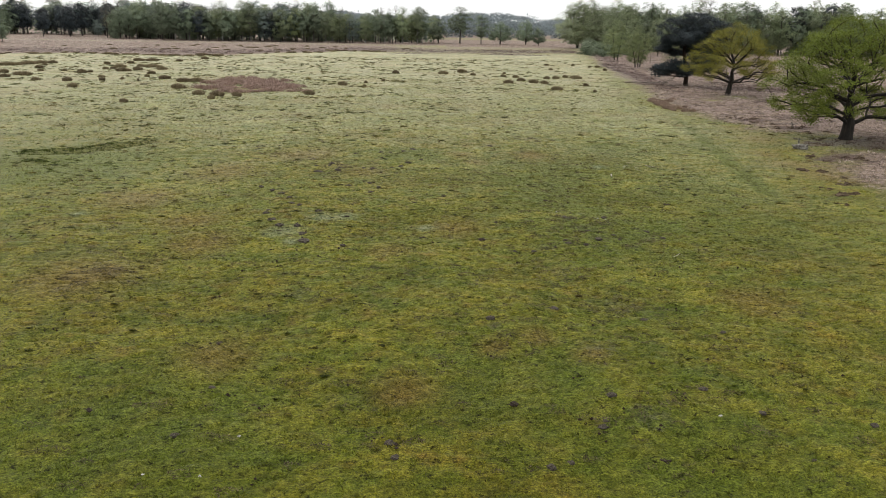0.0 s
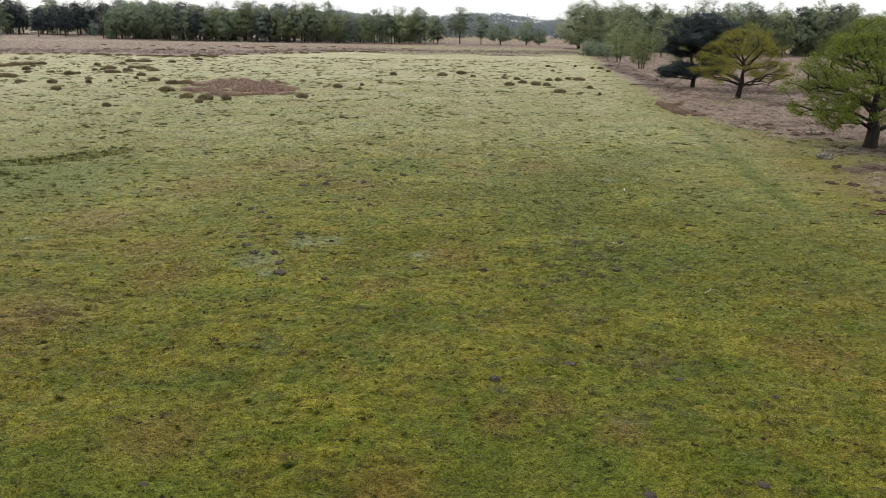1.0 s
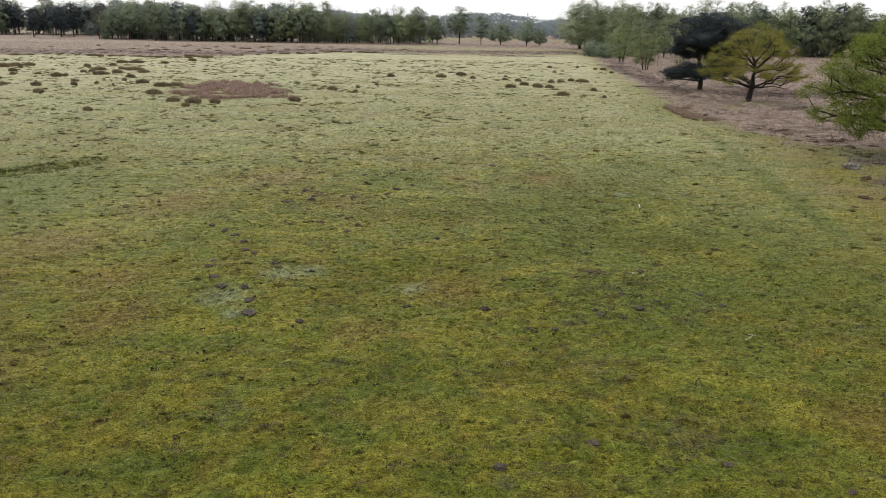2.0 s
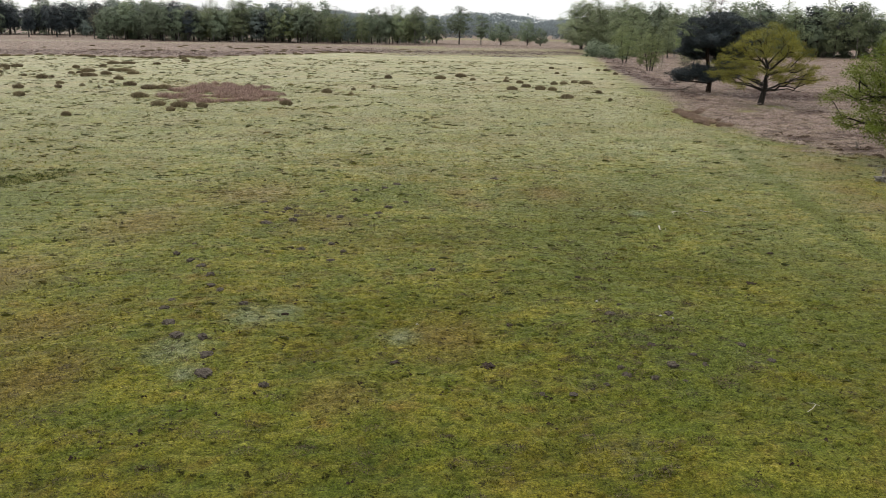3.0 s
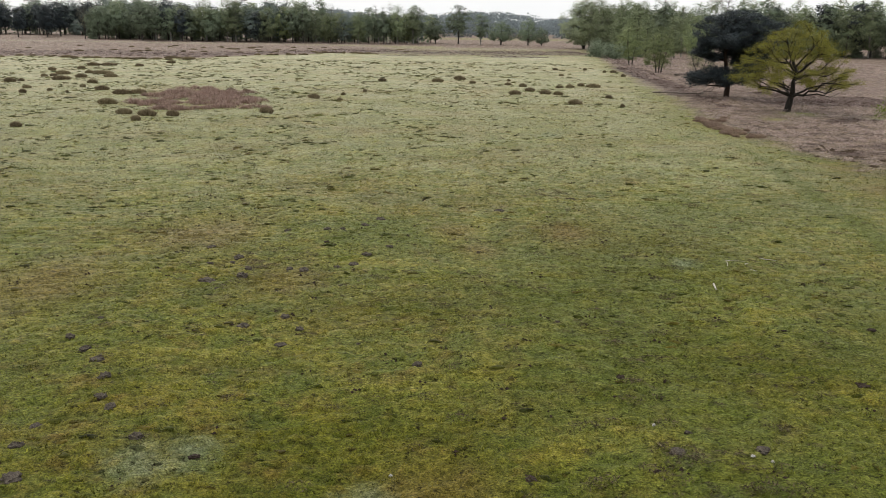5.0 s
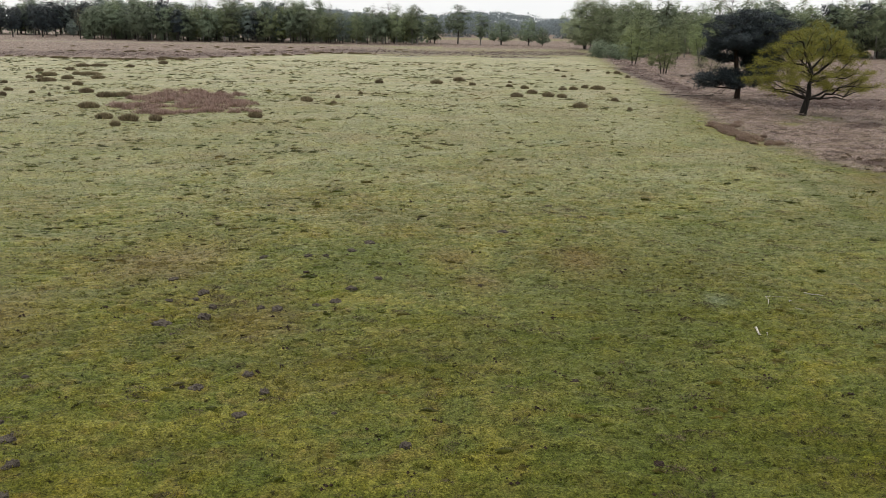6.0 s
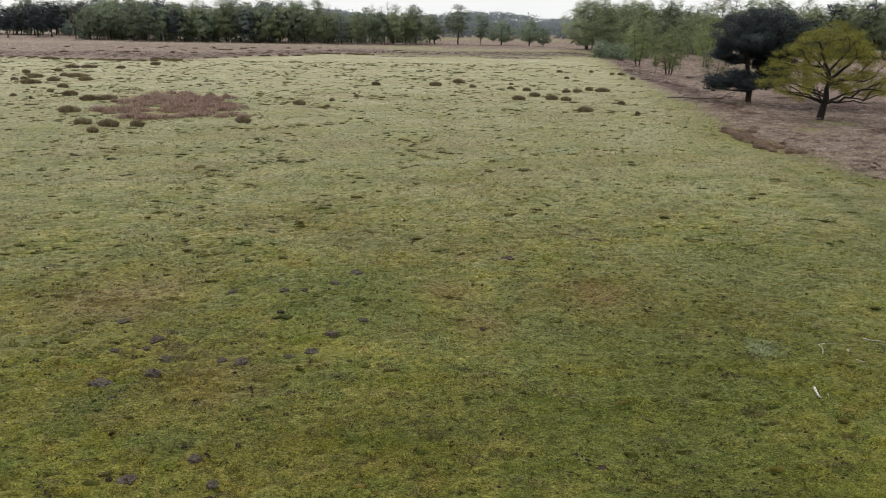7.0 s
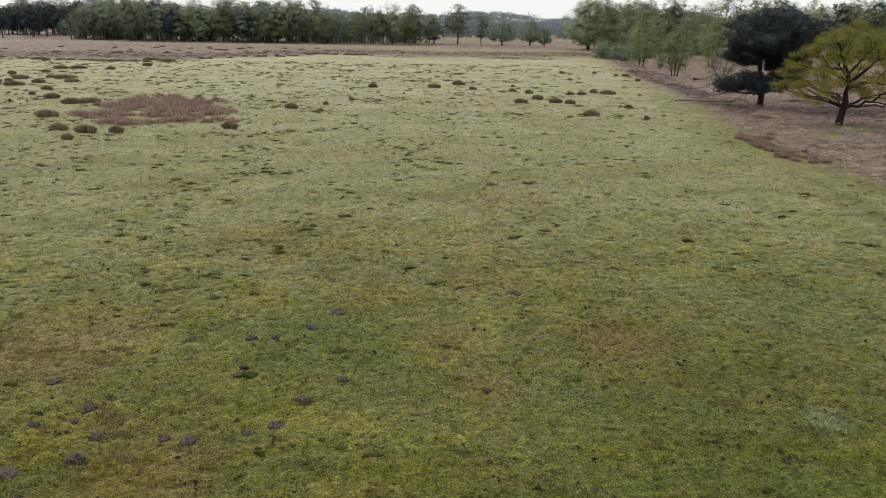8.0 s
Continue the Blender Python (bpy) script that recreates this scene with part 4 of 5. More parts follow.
def leaf_arrays(points, per, spread, size, r, centres=None, outward=1.0, slim=0.4, up=0.5):
    """Small leaf sprays round the points given, a diamond each, turned mostly outwards from the masses they belong to."""
    p = np.repeat(points, per, 0)
    k = len(p)
    p = p + r.normal(0, 1, (k, 3)) * np.array(spread)
    face = r.normal(0, 1, (k, 3)) * 0.6
    if centres is not None:
        out = p - np.repeat(centres, per, 0)
        face += outward * out / (np.linalg.norm(out, axis=1)[:, None] + 1e-9)
    face[:, 2] += up
    face /= np.linalg.norm(face, axis=1)[:, None] + 1e-9
    a = np.cross(face, r.normal(0, 1, (k, 3)))
    a /= np.linalg.norm(a, axis=1)[:, None] + 1e-9
    b = np.cross(face, a)
    s = size * r.uniform(0.6, 1.4, (k, 1))
    v = np.stack([p - a * s * 0.6, p + b * s * slim, p + a * s * 0.6, p - b * s * slim], 1)
    return v.reshape(-1, 3)


def tree(name, meshes, m, label, category, group="", crown_label=""):
    root = empty(name, m, label, category, group)
    part("trunk", meshes[0], root)
    for k in meshes[1]:
        part("limb", k, root)
    part("crown", meshes[2], root, crown_label)
    return root


def stand(x, y, turn=0, k=1.0, kz=None):
    return Matrix.LocRotScale((x, y, float(lie(x, y)) - 0.02), Euler((0, 0, radians(turn))), (k, k, kz or k))


def profile_targets(r, profile, count, cx=0.0, cy=0.0, inner=0.5, apart=0.5, lumps=0.12, hollow=0.0, open_front=0.0):
    """Places of the leaf sprays of a crown: spread over a shell whose reach is given by height, with bulges and hollows."""
    zs, reach = [p[0] for p in profile], [p[1] for p in profile]
    a0, a1 = r.uniform(0, 6.28, 2)
    out = np.zeros((0, 3))
    for _ in range(count * 14):
        z = r.uniform(zs[0], zs[-1])
        big = np.interp(z, zs, reach)
        if r.random() > big / max(reach) + 0.12:
            continue
        a = r.uniform(0, 2 * math.pi)
        bulge = 1 + lumps * math.sin(3 * a + a0 + 0.5 * z) + 0.7 * lumps * math.sin(5 * a + a1 - 0.9 * z) + 0.5 * lumps * math.sin(2.6 * z + 2 * a)
        near = max(inner, hollow * (1 - (z - zs[0]) / (0.5 * (zs[-1] - zs[0]))))
        q = big * bulge * (near + (1 - near) * r.random() ** 0.55)
        p = np.array((cx + q * math.cos(a), cy + q * math.sin(a), z + r.normal(0, 0.12)))
        if abs(p[0] - cx) < 0.55 * max(reach) and p[1] < 0 and z < zs[0] + 0.5 * (zs[-1] - zs[0]) and r.random() < open_front:
            continue
        if len(out) and np.min(np.sum((out - p) ** 2, 1)) < apart * apart:
            continue
        out = np.vstack([out, p])
        if len(out) == count:
            break
    return out


def branch_tree(r, stems, targets, tip, bark, leaves, leaf, per, spread, fork=0.22, power=0.5, arch=0.06, apart=True, step=0.8, slim=0.4, up=0.5, bare=(), twigs=True):
    """Meshes of a tree that branches out to the places of its leaf sprays. stems: paths of (x, y, z, radius); bare: places of leafless boughs."""
    place, parent, depth, stem_of = [], [], [], []
    tv, tf = [], []
    for path in stems:
        pts = [np.array(p[:3], float) for p in path]
        tube(pts, [p[3] for p in path], 9 if apart else 5, tv, tf)
        fine = 6
        for i in range(len(pts) - 1):
            for k in range(fine):
                place.append(pts[i] + (pts[i + 1] - pts[i]) * k / fine)
                parent.append(-1)
                depth.append(0.0)
                stem_of.append(True)
    top = max(p[2] for p in place)
    low = fork * top
    ends = np.array(list(targets) + list(bare))
    heart = np.array((0, 0, 0.45 * top))
    order = np.argsort(np.linalg.norm((ends - heart) * (1, 1, 0.8), axis=1) + r.normal(0, 0.25, len(ends)))
    first = list(r.permutation(order[int(0.45 * len(order)):])[:max(6, len(order) // 16)])
    tips = {}
    for t in first + [k for k in order if k not in set(first)]:
        q = ends[t]
        p = np.array(place)
        flat = np.linalg.norm(p - q, axis=1)
        cost = flat + 0.55 * np.array(depth) + 1.3 * np.clip(p[:, 2] - q[2] + 0.25 * flat, 0, None) + 50 * (np.array(stem_of) & (p[:, 2] < low))
        j = int(np.argmin(cost))
        d = flat[j]
        n = max(2, int(d / step) + 1)
        drift, last = np.zeros(3), j
        for i in range(1, n + 1):
            s = i / n
            w = place[j] + (q - place[j]) * s
            if i < n:
                drift = drift * 0.6 + r.normal(0, 0.05 * d, 3) * 0.5
                w = w + drift * math.sin(math.pi * s)
                w[2] += arch * d * math.sin(math.pi * s)
            place.append(w)
            parent.append(last)
            depth.append(depth[last] + d / n)
            stem_of.append(False)
            last = len(place) - 1
        tips[last] = t
    load = np.zeros(len(place))
    for i in tips:
        while i >= 0 and not stem_of[i]:
            load[i] += 1
            i = parent[i]
    kids = {}
    for i, p in enumerate(parent):
        if p >= 0:
            kids.setdefault(p, []).append(i)
    thick = tip * np.maximum(load, 1) ** power
    limbs = []
    for i in range(len(place)):
        if stem_of[i] or not stem_of[parent[i]]:
            continue
        lv, lf = ([], []) if apart else (tv, tf)
        todo = [(parent[i], i)]
        while todo:
            a, b = todo.pop()
            if load[b] < 2 and not twigs:
                continue
            way, rad = [place[a]], [thick[b] * (1.25 if stem_of[a] else 1.0)]
            while True:
                way.append(place[b])
                rad.append(thick[b])
                nxt = sorted(kids.get(b, []), key=lambda k: -load[k])
                if not nxt:
                    rad[-1] *= 0.5
                    break
                todo += [(b, k) for k in nxt[1:]]
                b = nxt[0]
            tube(way, rad, (7 if rad[0] > 0.07 else 5 if rad[0] > 0.035 else 3) if apart else 3, lv, lf)
        if apart:
            limbs.append(mesh_of("limb", np.array(lv), lf, 4, bark, None, True))
    centre = np.array(targets).mean(0) * (1, 1, 0.7)
    v = leaf_arrays(np.array(targets), per, (spread, spread, spread * 0.55), leaf, r, np.repeat(centre[None], len(targets), 0), 0.8 if apart else 2.0, slim, up)
    return mesh_of("trunk", np.array(tv), tf, 4, bark, None, True), limbs, mesh_of("crown", v, np.arange(len(v)), 4, leaves)


# broad oaks on the edge of the heath
r = np.random.default_rng(21)
spray = profile_targets(r, [(1.7, 4.2), (2.4, 5.2), (3.6, 5.6), (5.0, 5.4), (6.6, 4.5), (8.0, 3.2), (8.8, 1.9), (9.2, 0.5)], 400, 0.1, 0.0, 0.5, 0.5, 0.19, 0.88, 0.9)
oak = branch_tree(r, [[(0, 0, -0.15, 0.62), (0.02, 0, 0.35, 0.47), (0.1, 0, 1.2, 0.42), (0.0, 0.1, 2.2, 0.34), (-0.1, 0.0, 3.2, 0.24), (0.1, 0.0, 4.2, 0.12)]], spray, 0.024, OAK_BARK, OAK_GREEN, 0.085, 190, 0.29, 0.28, 0.52, 0.05, True, 0.7)
tree("oak_tree", oak, stand(30.7, 63.8), "broad fresh-green oak with low spreading limbs on the heath edge", "tree")
r = np.random.default_rng(33)
spray = profile_targets(r, [(2.0, 3.4), (2.6, 4.6), (3.6, 5.0), (4.8, 4.7), (6.0, 3.9), (7.1, 2.9), (7.9, 1.8), (8.5, 0.5)], 285, 0.5, 0.0, 0.5, 0.5, 0.22, 0.9, 0.8)
oak = branch_tree(r, [[(0, 0, -0.15, 0.42), (0.05, 0, 0.3, 0.33), (0.2, 0, 1.2, 0.29), (0.35, 0, 2.0, 0.26), (0.3, 0.05, 2.9, 0.18), (0.5, 0, 3.8, 0.09)]], spray, 0.021, OAK_BARK, OAK_GOLD, 0.085, 160, 0.28, 0.30, 0.52, 0.04, True, 0.7, bare=[(3.6, -1.3, 1.6), (5.0, -0.5, 2.0), (4.2, 0.8, 2.2), (2.6, -2.4, 2.0), (-2.6, -1.2, 2.5), (-3.4, -0.4, 2.9), (-1.6, -2.8, 2.6), (0.8, -3.2, 2.5), (3.4, -2.2, 2.7), (1.6, -2.6, 3.4), (-0.8, -2.4, 3.6), (2.8, -1.6, 3.6)])
tree("oak_tree", oak, stand(34.85, 104.3), "yellow-green young-leaved oak with dark bare inner limbs", "tree")

# old scots pine beside the oak
r = np.random.default_rng(41)
PINE_LOBES = [((-3.5, 0.3, 2.1), (1.6, 1.6, 0.8)), ((-2.0, -1.0, 2.7), (1.8, 1.7, 0.9)), ((-0.4, -0.8, 2.2), (1.6, 1.7, 0.8)), ((1.2, -0.6, 2.4), (1.5, 1.7, 0.8)), ((2.2, -0.5, 3.6), (1.2, 1.3, 1.1)), ((1.6, 0.8, 4.4), (1.3, 1.3, 1.0)), ((2.9, 0.5, 5.2), (1.5, 1.6, 1.1)), ((-3.0, 0.0, 6.3), (1.2, 1.4, 0.6)), ((4.0, 0.0, 6.4), (1.4, 1.5, 1.0)), ((3.4, 0.0, 4.4), (1.1, 1.3, 0.9)), ((-1.8, 0.6, 4.6), (1.2, 1.0, 0.45)), ((0.3, 1.2, 5.4), (1.2, 1.0, 0.6)), ((-3.5, 0.2, 5.2), (1.0, 1.0, 0.4)), ((2.5, -0.6, 2.7), (1.2, 1.4, 0.7)), ((3.3, 0.3, 3.7), (1.0, 1.2, 0.8)), ((1.0, -1.0, 6.0), (1.6, 1.3, 0.7)), ((-1.8, -0.8, 6.3), (1.3, 1.2, 0.5))]
spray = list(profile_targets(r, [(5.8, 3.2), (6.6, 4.3), (7.7, 4.6), (8.7, 3.9), (9.5, 2.6), (10.0, 1.0)], 270, 0.5, 0.0, 0.25, 0.45, 0.26))
for c, rad in PINE_LOBES:
    for _ in range(34 + 30 * (c[0] > 1.3)):
        d = r.normal(0, 1, 3)
        d /= np.linalg.norm(d)
        spray.append(np.array(c) + d * np.array(rad) * r.uniform(0.15, 1.0) ** 0.6)
pine = branch_tree(r, [[(0, 0, -0.15, 0.42), (0, 0, 0.4, 0.33), (0.1, 0, 1.8, 0.28), (-0.35, 0, 3.4, 0.25), (-0.6, 0.1, 5.0, 0.21), (-0.3, 0, 7.2, 0.12), (0.3, 0, 9.0, 0.05)], [(0.05, 0, 1.7, 0.2), (1.3, 0.1, 3.2, 0.18), (2.0, 0.2, 5.0, 0.15), (2.4, 0.1, 7.0, 0.09), (2.8, 0, 8.6, 0.04)]], spray, 0.016, PINE_BARK, PINE_NEEDLES, 0.15, 140, 0.32, 0.12, 0.5, 0.03, True, 0.8, 0.3, bare=[(-4.6, -0.5, 0.7), (-3.8, -1.6, 0.5), (-2.6, -2.4, 0.8), (-1.8, -2.0, 0.4), (-3.4, 0.2, 4.4), (-2.9, -1.0, 5.0)])
tree("pine_tree", pine, stand(34.5, 121.8), "dark wind-shaped pine with forked trunk and low boughs", "tree")

# birches and bushes along the heath
BIRCH_SHAPE = [(1.1, 0.9), (2.2, 2.0), (3.8, 2.6), (5.4, 2.3), (6.9, 1.6), (8.1, 0.7), (8.7, 0.2)]
BIRCHES = []
for seed in (52, 53):
    r = np.random.default_rng(seed)
    stems = [[(x, y, -0.1, 0.13), (x * 1.5, y * 1.4, 1.5, 0.10), (x * 3.0, y * 2.5, 4.0, 0.06), (x * 3.4, y * 3.0, 6.8, 0.02)] for x, y in ((-0.35, 0.0), (0.1, 0.2), (0.35, -0.1))]
    BIRCHES.append(branch_tree(r, stems, profile_targets(r, BIRCH_SHAPE, 170, 0, 0, 0.3, 0.4, 0.2), 0.012, WOOD_BARK, BIRCH_LEAVES, 0.15, 44, 0.30, 0.15, 0.4, 0.08, False, 1.0))
multi, twin = BIRCHES
tree("birch_tree", multi, stand(38.8, 172.4, 0, 1.12, 0.93), "light green birch with several thin stems", "tree", "birches on the heath")
tree("birch_tree", twin, stand(41.1, 206.6, 130, 1.3, 1.1), "greyish green birch with a wide thinly leaved crown", "tree", "birches on the heath")
tree("birch_tree", multi, stand(41.9, 194.0, 60, 0.36), "slender young birch in pale heath grass", "tree", "birches on the heath")
tree("birch_tree", twin, stand(55.0, 205.0, 200, 1.25, 1.2), "yellowish green birch before the wood", "tree", "birches on the heath")
r = np.random.default_rng(57)
stems = [[(x, y, -0.1, 0.13), (x * 2.5, y * 2, 0.9, 0.10), (x * 5, y * 4, 2.4, 0.05), (x * 6, y * 5, 3.6, 0.02)] for x, y in ((-0.3, 0.0), (0.2, 0.2), (0.3, -0.25))]
bush = branch_tree(r, stems, profile_targets(r, [(0.9, 2.0), (2.0, 2.9), (3.4, 2.6), (4.4, 1.6), (4.9, 0.5)], 190, 0, 0, 0.3, 0.35, 0.15), 0.013, WOOD_BARK, PALE_TWIGS, 0.13, 12, 0.25, 0.12, 0.4, 0.1, False, 0.8)
tree("willow_bush", bush, stand(44.2, 165.2), "half-bare grey-green willow bush on the heath", "bush", "bushes on the heath")
tree("willow_bush", bush, stand(46.5, 158.5, 90, 0.6), "half-bare twiggy willow bush by the pine", "bush", "bushes on the heath")

# kinds of woodland tree: shape by height, number of sprays, stem, leaves
def wood_tree(seed, shape, count, leaf, per, spread, bark, leaves, radius=0.2, inner=0.15, power=0.42, lumps=0.2):
    r = np.random.default_rng(seed)
    high, sway = shape[-1][0], r.uniform(-0.4, 0.4)
    stem = [(0, 0, -0.2, radius * 1.3), (sway * 0.3, 0, 0.2 * high, radius), (sway, 0.1, 0.5 * high, radius * 0.7), (sway * 0.6, 0, 0.85 * high, radius * 0.2)]
    spray = profile_targets(r, shape, count, 0, 0, inner, 0.55, lumps)
    return branch_tree(r, [stem], spray, 0.026, bark, leaves, leaf, per, spread, 0.15, power, 0.06, False, 1.8, twigs=leaves is PALE_TWIGS)


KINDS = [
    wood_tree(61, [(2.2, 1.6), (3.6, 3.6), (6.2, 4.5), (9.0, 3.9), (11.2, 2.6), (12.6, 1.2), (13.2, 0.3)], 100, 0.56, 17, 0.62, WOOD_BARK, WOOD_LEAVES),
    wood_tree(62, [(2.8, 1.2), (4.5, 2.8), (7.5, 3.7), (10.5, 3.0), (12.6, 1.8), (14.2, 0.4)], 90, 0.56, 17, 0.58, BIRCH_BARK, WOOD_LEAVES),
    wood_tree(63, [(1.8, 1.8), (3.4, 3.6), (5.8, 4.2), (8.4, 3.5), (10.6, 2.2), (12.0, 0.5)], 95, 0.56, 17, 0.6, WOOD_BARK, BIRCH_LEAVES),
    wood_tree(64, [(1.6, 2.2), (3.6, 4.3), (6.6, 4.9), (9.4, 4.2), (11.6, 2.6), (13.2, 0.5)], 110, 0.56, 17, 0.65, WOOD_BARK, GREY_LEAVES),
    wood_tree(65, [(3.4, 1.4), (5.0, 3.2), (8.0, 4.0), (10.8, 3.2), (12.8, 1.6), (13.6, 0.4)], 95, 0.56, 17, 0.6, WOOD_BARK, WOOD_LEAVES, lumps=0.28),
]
LIGHT_KINDS = [
    wood_tree(71, [(1.8, 1.6), (3.4, 3.4), (6.2, 4.4), (9.0, 3.9), (11.0, 2.6), (12.6, 0.6)], 105, 0.42, 24, 0.6, WOOD_BARK, LIGHT_LEAVES),
    wood_tree(72, [(2.4, 1.4), (4.2, 3.0), (7.2, 3.9), (10.2, 3.3), (12.4, 2.0), (13.8, 0.4)], 100, 0.42, 24, 0.58, BIRCH_BARK, LIGHT_LEAVES, lumps=0.26),
]
DARK_PINE = wood_tree(66, [(2.6, 1.4), (3.8, 2.8), (5.6, 2.6), (7.0, 3.4), (9.2, 3.3), (11.2, 2.4), (12.6, 0.6)], 130, 0.52, 17, 0.55, WOOD_BARK, PINE_NEEDLES, 0.24, 0.3, 0.42, 0.3)
BARE = wood_tree(68, [(4.5, 1.2), (7.0, 2.6), (10.5, 3.0), (13.4, 2.0), (15.2, 0.4)], 110, 0.22, 7, 0.5, WOOD_BARK, PALE_TWIGS, 0.17)
SHRUB = wood_tree(69, [(0.2, 1.8), (1.2, 2.5), (2.6, 2.2), (3.8, 1.0), (4.2, 0.3)], 60, 0.36, 17, 0.5, WOOD_BARK, WOOD_LEAVES, 0.12)

# the line of single trees beyond the meadow
SPREADING = wood_tree(67, [(1.5, 2.4), (2.4, 4.2), (4.2, 4.9), (6.2, 4.3), (8.0, 2.9), (9.2, 0.8)], 125, 0.42, 22, 0.5, WOOD_BARK, WOOD_LEAVES, 0.26, 0.4, 0.5)
for x, y, high, broad, meshes, full, girth, label in [(-3.4, 369.0, 10.5, 8.2, KINDS[0], 13.2, 9.6, "round dark-green tree at the end of the meadow"), (5.9, 370.0, 15.4, 9.0, KINDS[4], 13.6, 8.6, "tall airy green tree beyond the meadow"), (14.7, 361.8, 12.3, 6.4, KINDS[1], 14.2, 8.0, "slim dark-green tree beyond the meadow"), (23.1, 366.5, 9.3, 8.8, SPREADING, 9.2, 9.8, "thinly leaved spreading tree with a dark stem"), (33.4, 359.7, 10.3, 7.2, SPREADING, 9.2, 9.8, "grey-green tree with two dark stems"), (38.2, 354.3, 6.8, 4.8, SPREADING, 9.2, 9.8, "thin young tree beyond the meadow"), (-11.0, 374.0, 11.0, 7.0, KINDS[3], 13.2, 10.4, "grey-green tree at the end of the wood"), (-5.5, 384.0, 11.5, 7.0, KINDS[2], 12.0, 9.0, "light green tree at the end of the wood")]:
    tree("woodland_tree", meshes, stand(x, y, x * 37, 1.22 * broad / girth, high / full), label, "tree", "single trees beyond the meadow")
r = np.random.default_rng(70)
tree("pale_tree", wood_tree(70, [(1.5, 4.5), (4.0, 8.0), (7.5, 8.6), (11.0, 7.4), (14.0, 5.0), (16.2, 2.4), (17.0, 0.5)], 330, 0.40, 34, 0.6, WOOD_BARK, PALE_LEAVES, 0.4, 0.35), stand(49.5, 322.0), "large pale green tree at the corner of the wood", "tree")

# the wood to the left of the meadow, row behind row
r = np.random.default_rng(80)
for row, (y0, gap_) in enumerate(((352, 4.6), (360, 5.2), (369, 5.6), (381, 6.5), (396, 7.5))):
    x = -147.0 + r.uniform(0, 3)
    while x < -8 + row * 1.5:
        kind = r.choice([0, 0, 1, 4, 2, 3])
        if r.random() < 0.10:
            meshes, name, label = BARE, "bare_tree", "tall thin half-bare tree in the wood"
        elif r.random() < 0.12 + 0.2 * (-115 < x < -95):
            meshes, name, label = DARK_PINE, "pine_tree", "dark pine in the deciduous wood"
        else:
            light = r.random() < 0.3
            meshes, name, label = (LIGHT_KINDS[kind % 2] if light else KINDS[kind]), "woodland_tree", "yellowish green broadleaf tree in the wood" if light else ("green broadleaf tree in the wood", "pale-stemmed birch in the wood", "light green broadleaf tree in the wood", "grey-green tree in the wood, tinted for haze", "high-crowned green tree in the wood")[kind]
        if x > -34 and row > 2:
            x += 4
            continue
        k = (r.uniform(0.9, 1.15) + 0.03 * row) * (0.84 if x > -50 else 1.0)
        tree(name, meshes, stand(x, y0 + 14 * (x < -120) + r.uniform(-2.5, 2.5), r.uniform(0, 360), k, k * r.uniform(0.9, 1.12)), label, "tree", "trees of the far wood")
        x += gap_ * r.uniform(0.7, 1.35)
for x, y, k in [(-24.0, 361.0, 0.95), (-21.5, 363.0, 1.05), (-27.0, 366.0, 0.9), (-44.0, 358.0, 1.0), (-16.0, 370.0, 0.85)]:
    tree("bare_tree", BARE, stand(x, y, x * 77, 0.8 * k, k), "tall thin half-bare birch at the end of the wood", "tree", "trees of the far wood")
for k in range(24):
    x = -140 + 5.6 * k + r.uniform(-2, 2)
    tree("shrub", SHRUB, stand(x, 372 + r.uniform(-6, 12), r.uniform(0, 360), r.uniform(0.6, 1.1)), "dark green shrub under the far wood", "shrub", "undergrowth of the far wood")

# pines on the open heath at the far left
for x, y, k, meshes, name, label in [(-179, 381, 0.95, DARK_PINE, "pine_tree", "dark bushy pine on the far heath"), (-171, 390, 1.05, DARK_PINE, "pine_tree", "dark pine on the far heath"), (-182.5, 415, 1.1, DARK_PINE, "pine_tree", "dark pine with bare lower stem"), (-172.4, 406, 1.22, DARK_PINE, "pine_tree", "tall dark pine on the far heath"), (-163, 402, 0.55, KINDS[3], "woodland_tree", "small pale bush on the far heath"), (-147.5, 284.4, 0.62, KINDS[0], "woodland_tree", "small dark tree standing alone on the heath"), (-150, 281.5, 0.6, KINDS[0], "woodland_tree", "small dark tree standing alone on the heath")]:
    tree(name, meshes, stand(x, y, x * 13, k), label, "tree", "trees on the far heath")
for k in range(96):
    x, y = -275 + 1.5 * k + r.uniform(-2, 2), 432 + r.uniform(-8, 34)
    kind = r.choice([0, 1, 2, 3])
    meshes = DARK_PINE if r.random() < 0.55 else KINDS[kind]
    tree("pine_tree" if meshes is DARK_PINE else "woodland_tree", meshes, stand(x, y, r.uniform(0, 360), r.uniform(1.0, 1.35)), "dark pine in the wood beyond the heath" if meshes is DARK_PINE else "broadleaf tree in the wood beyond the heath", "tree", "trees beyond the heath")

# the wood to the right, from its corner along the heath
LINE = [(50, 326), (58, 306), (68, 290), (84, 276), (100, 270), (114, 266), (128, 262), (150, 250)]
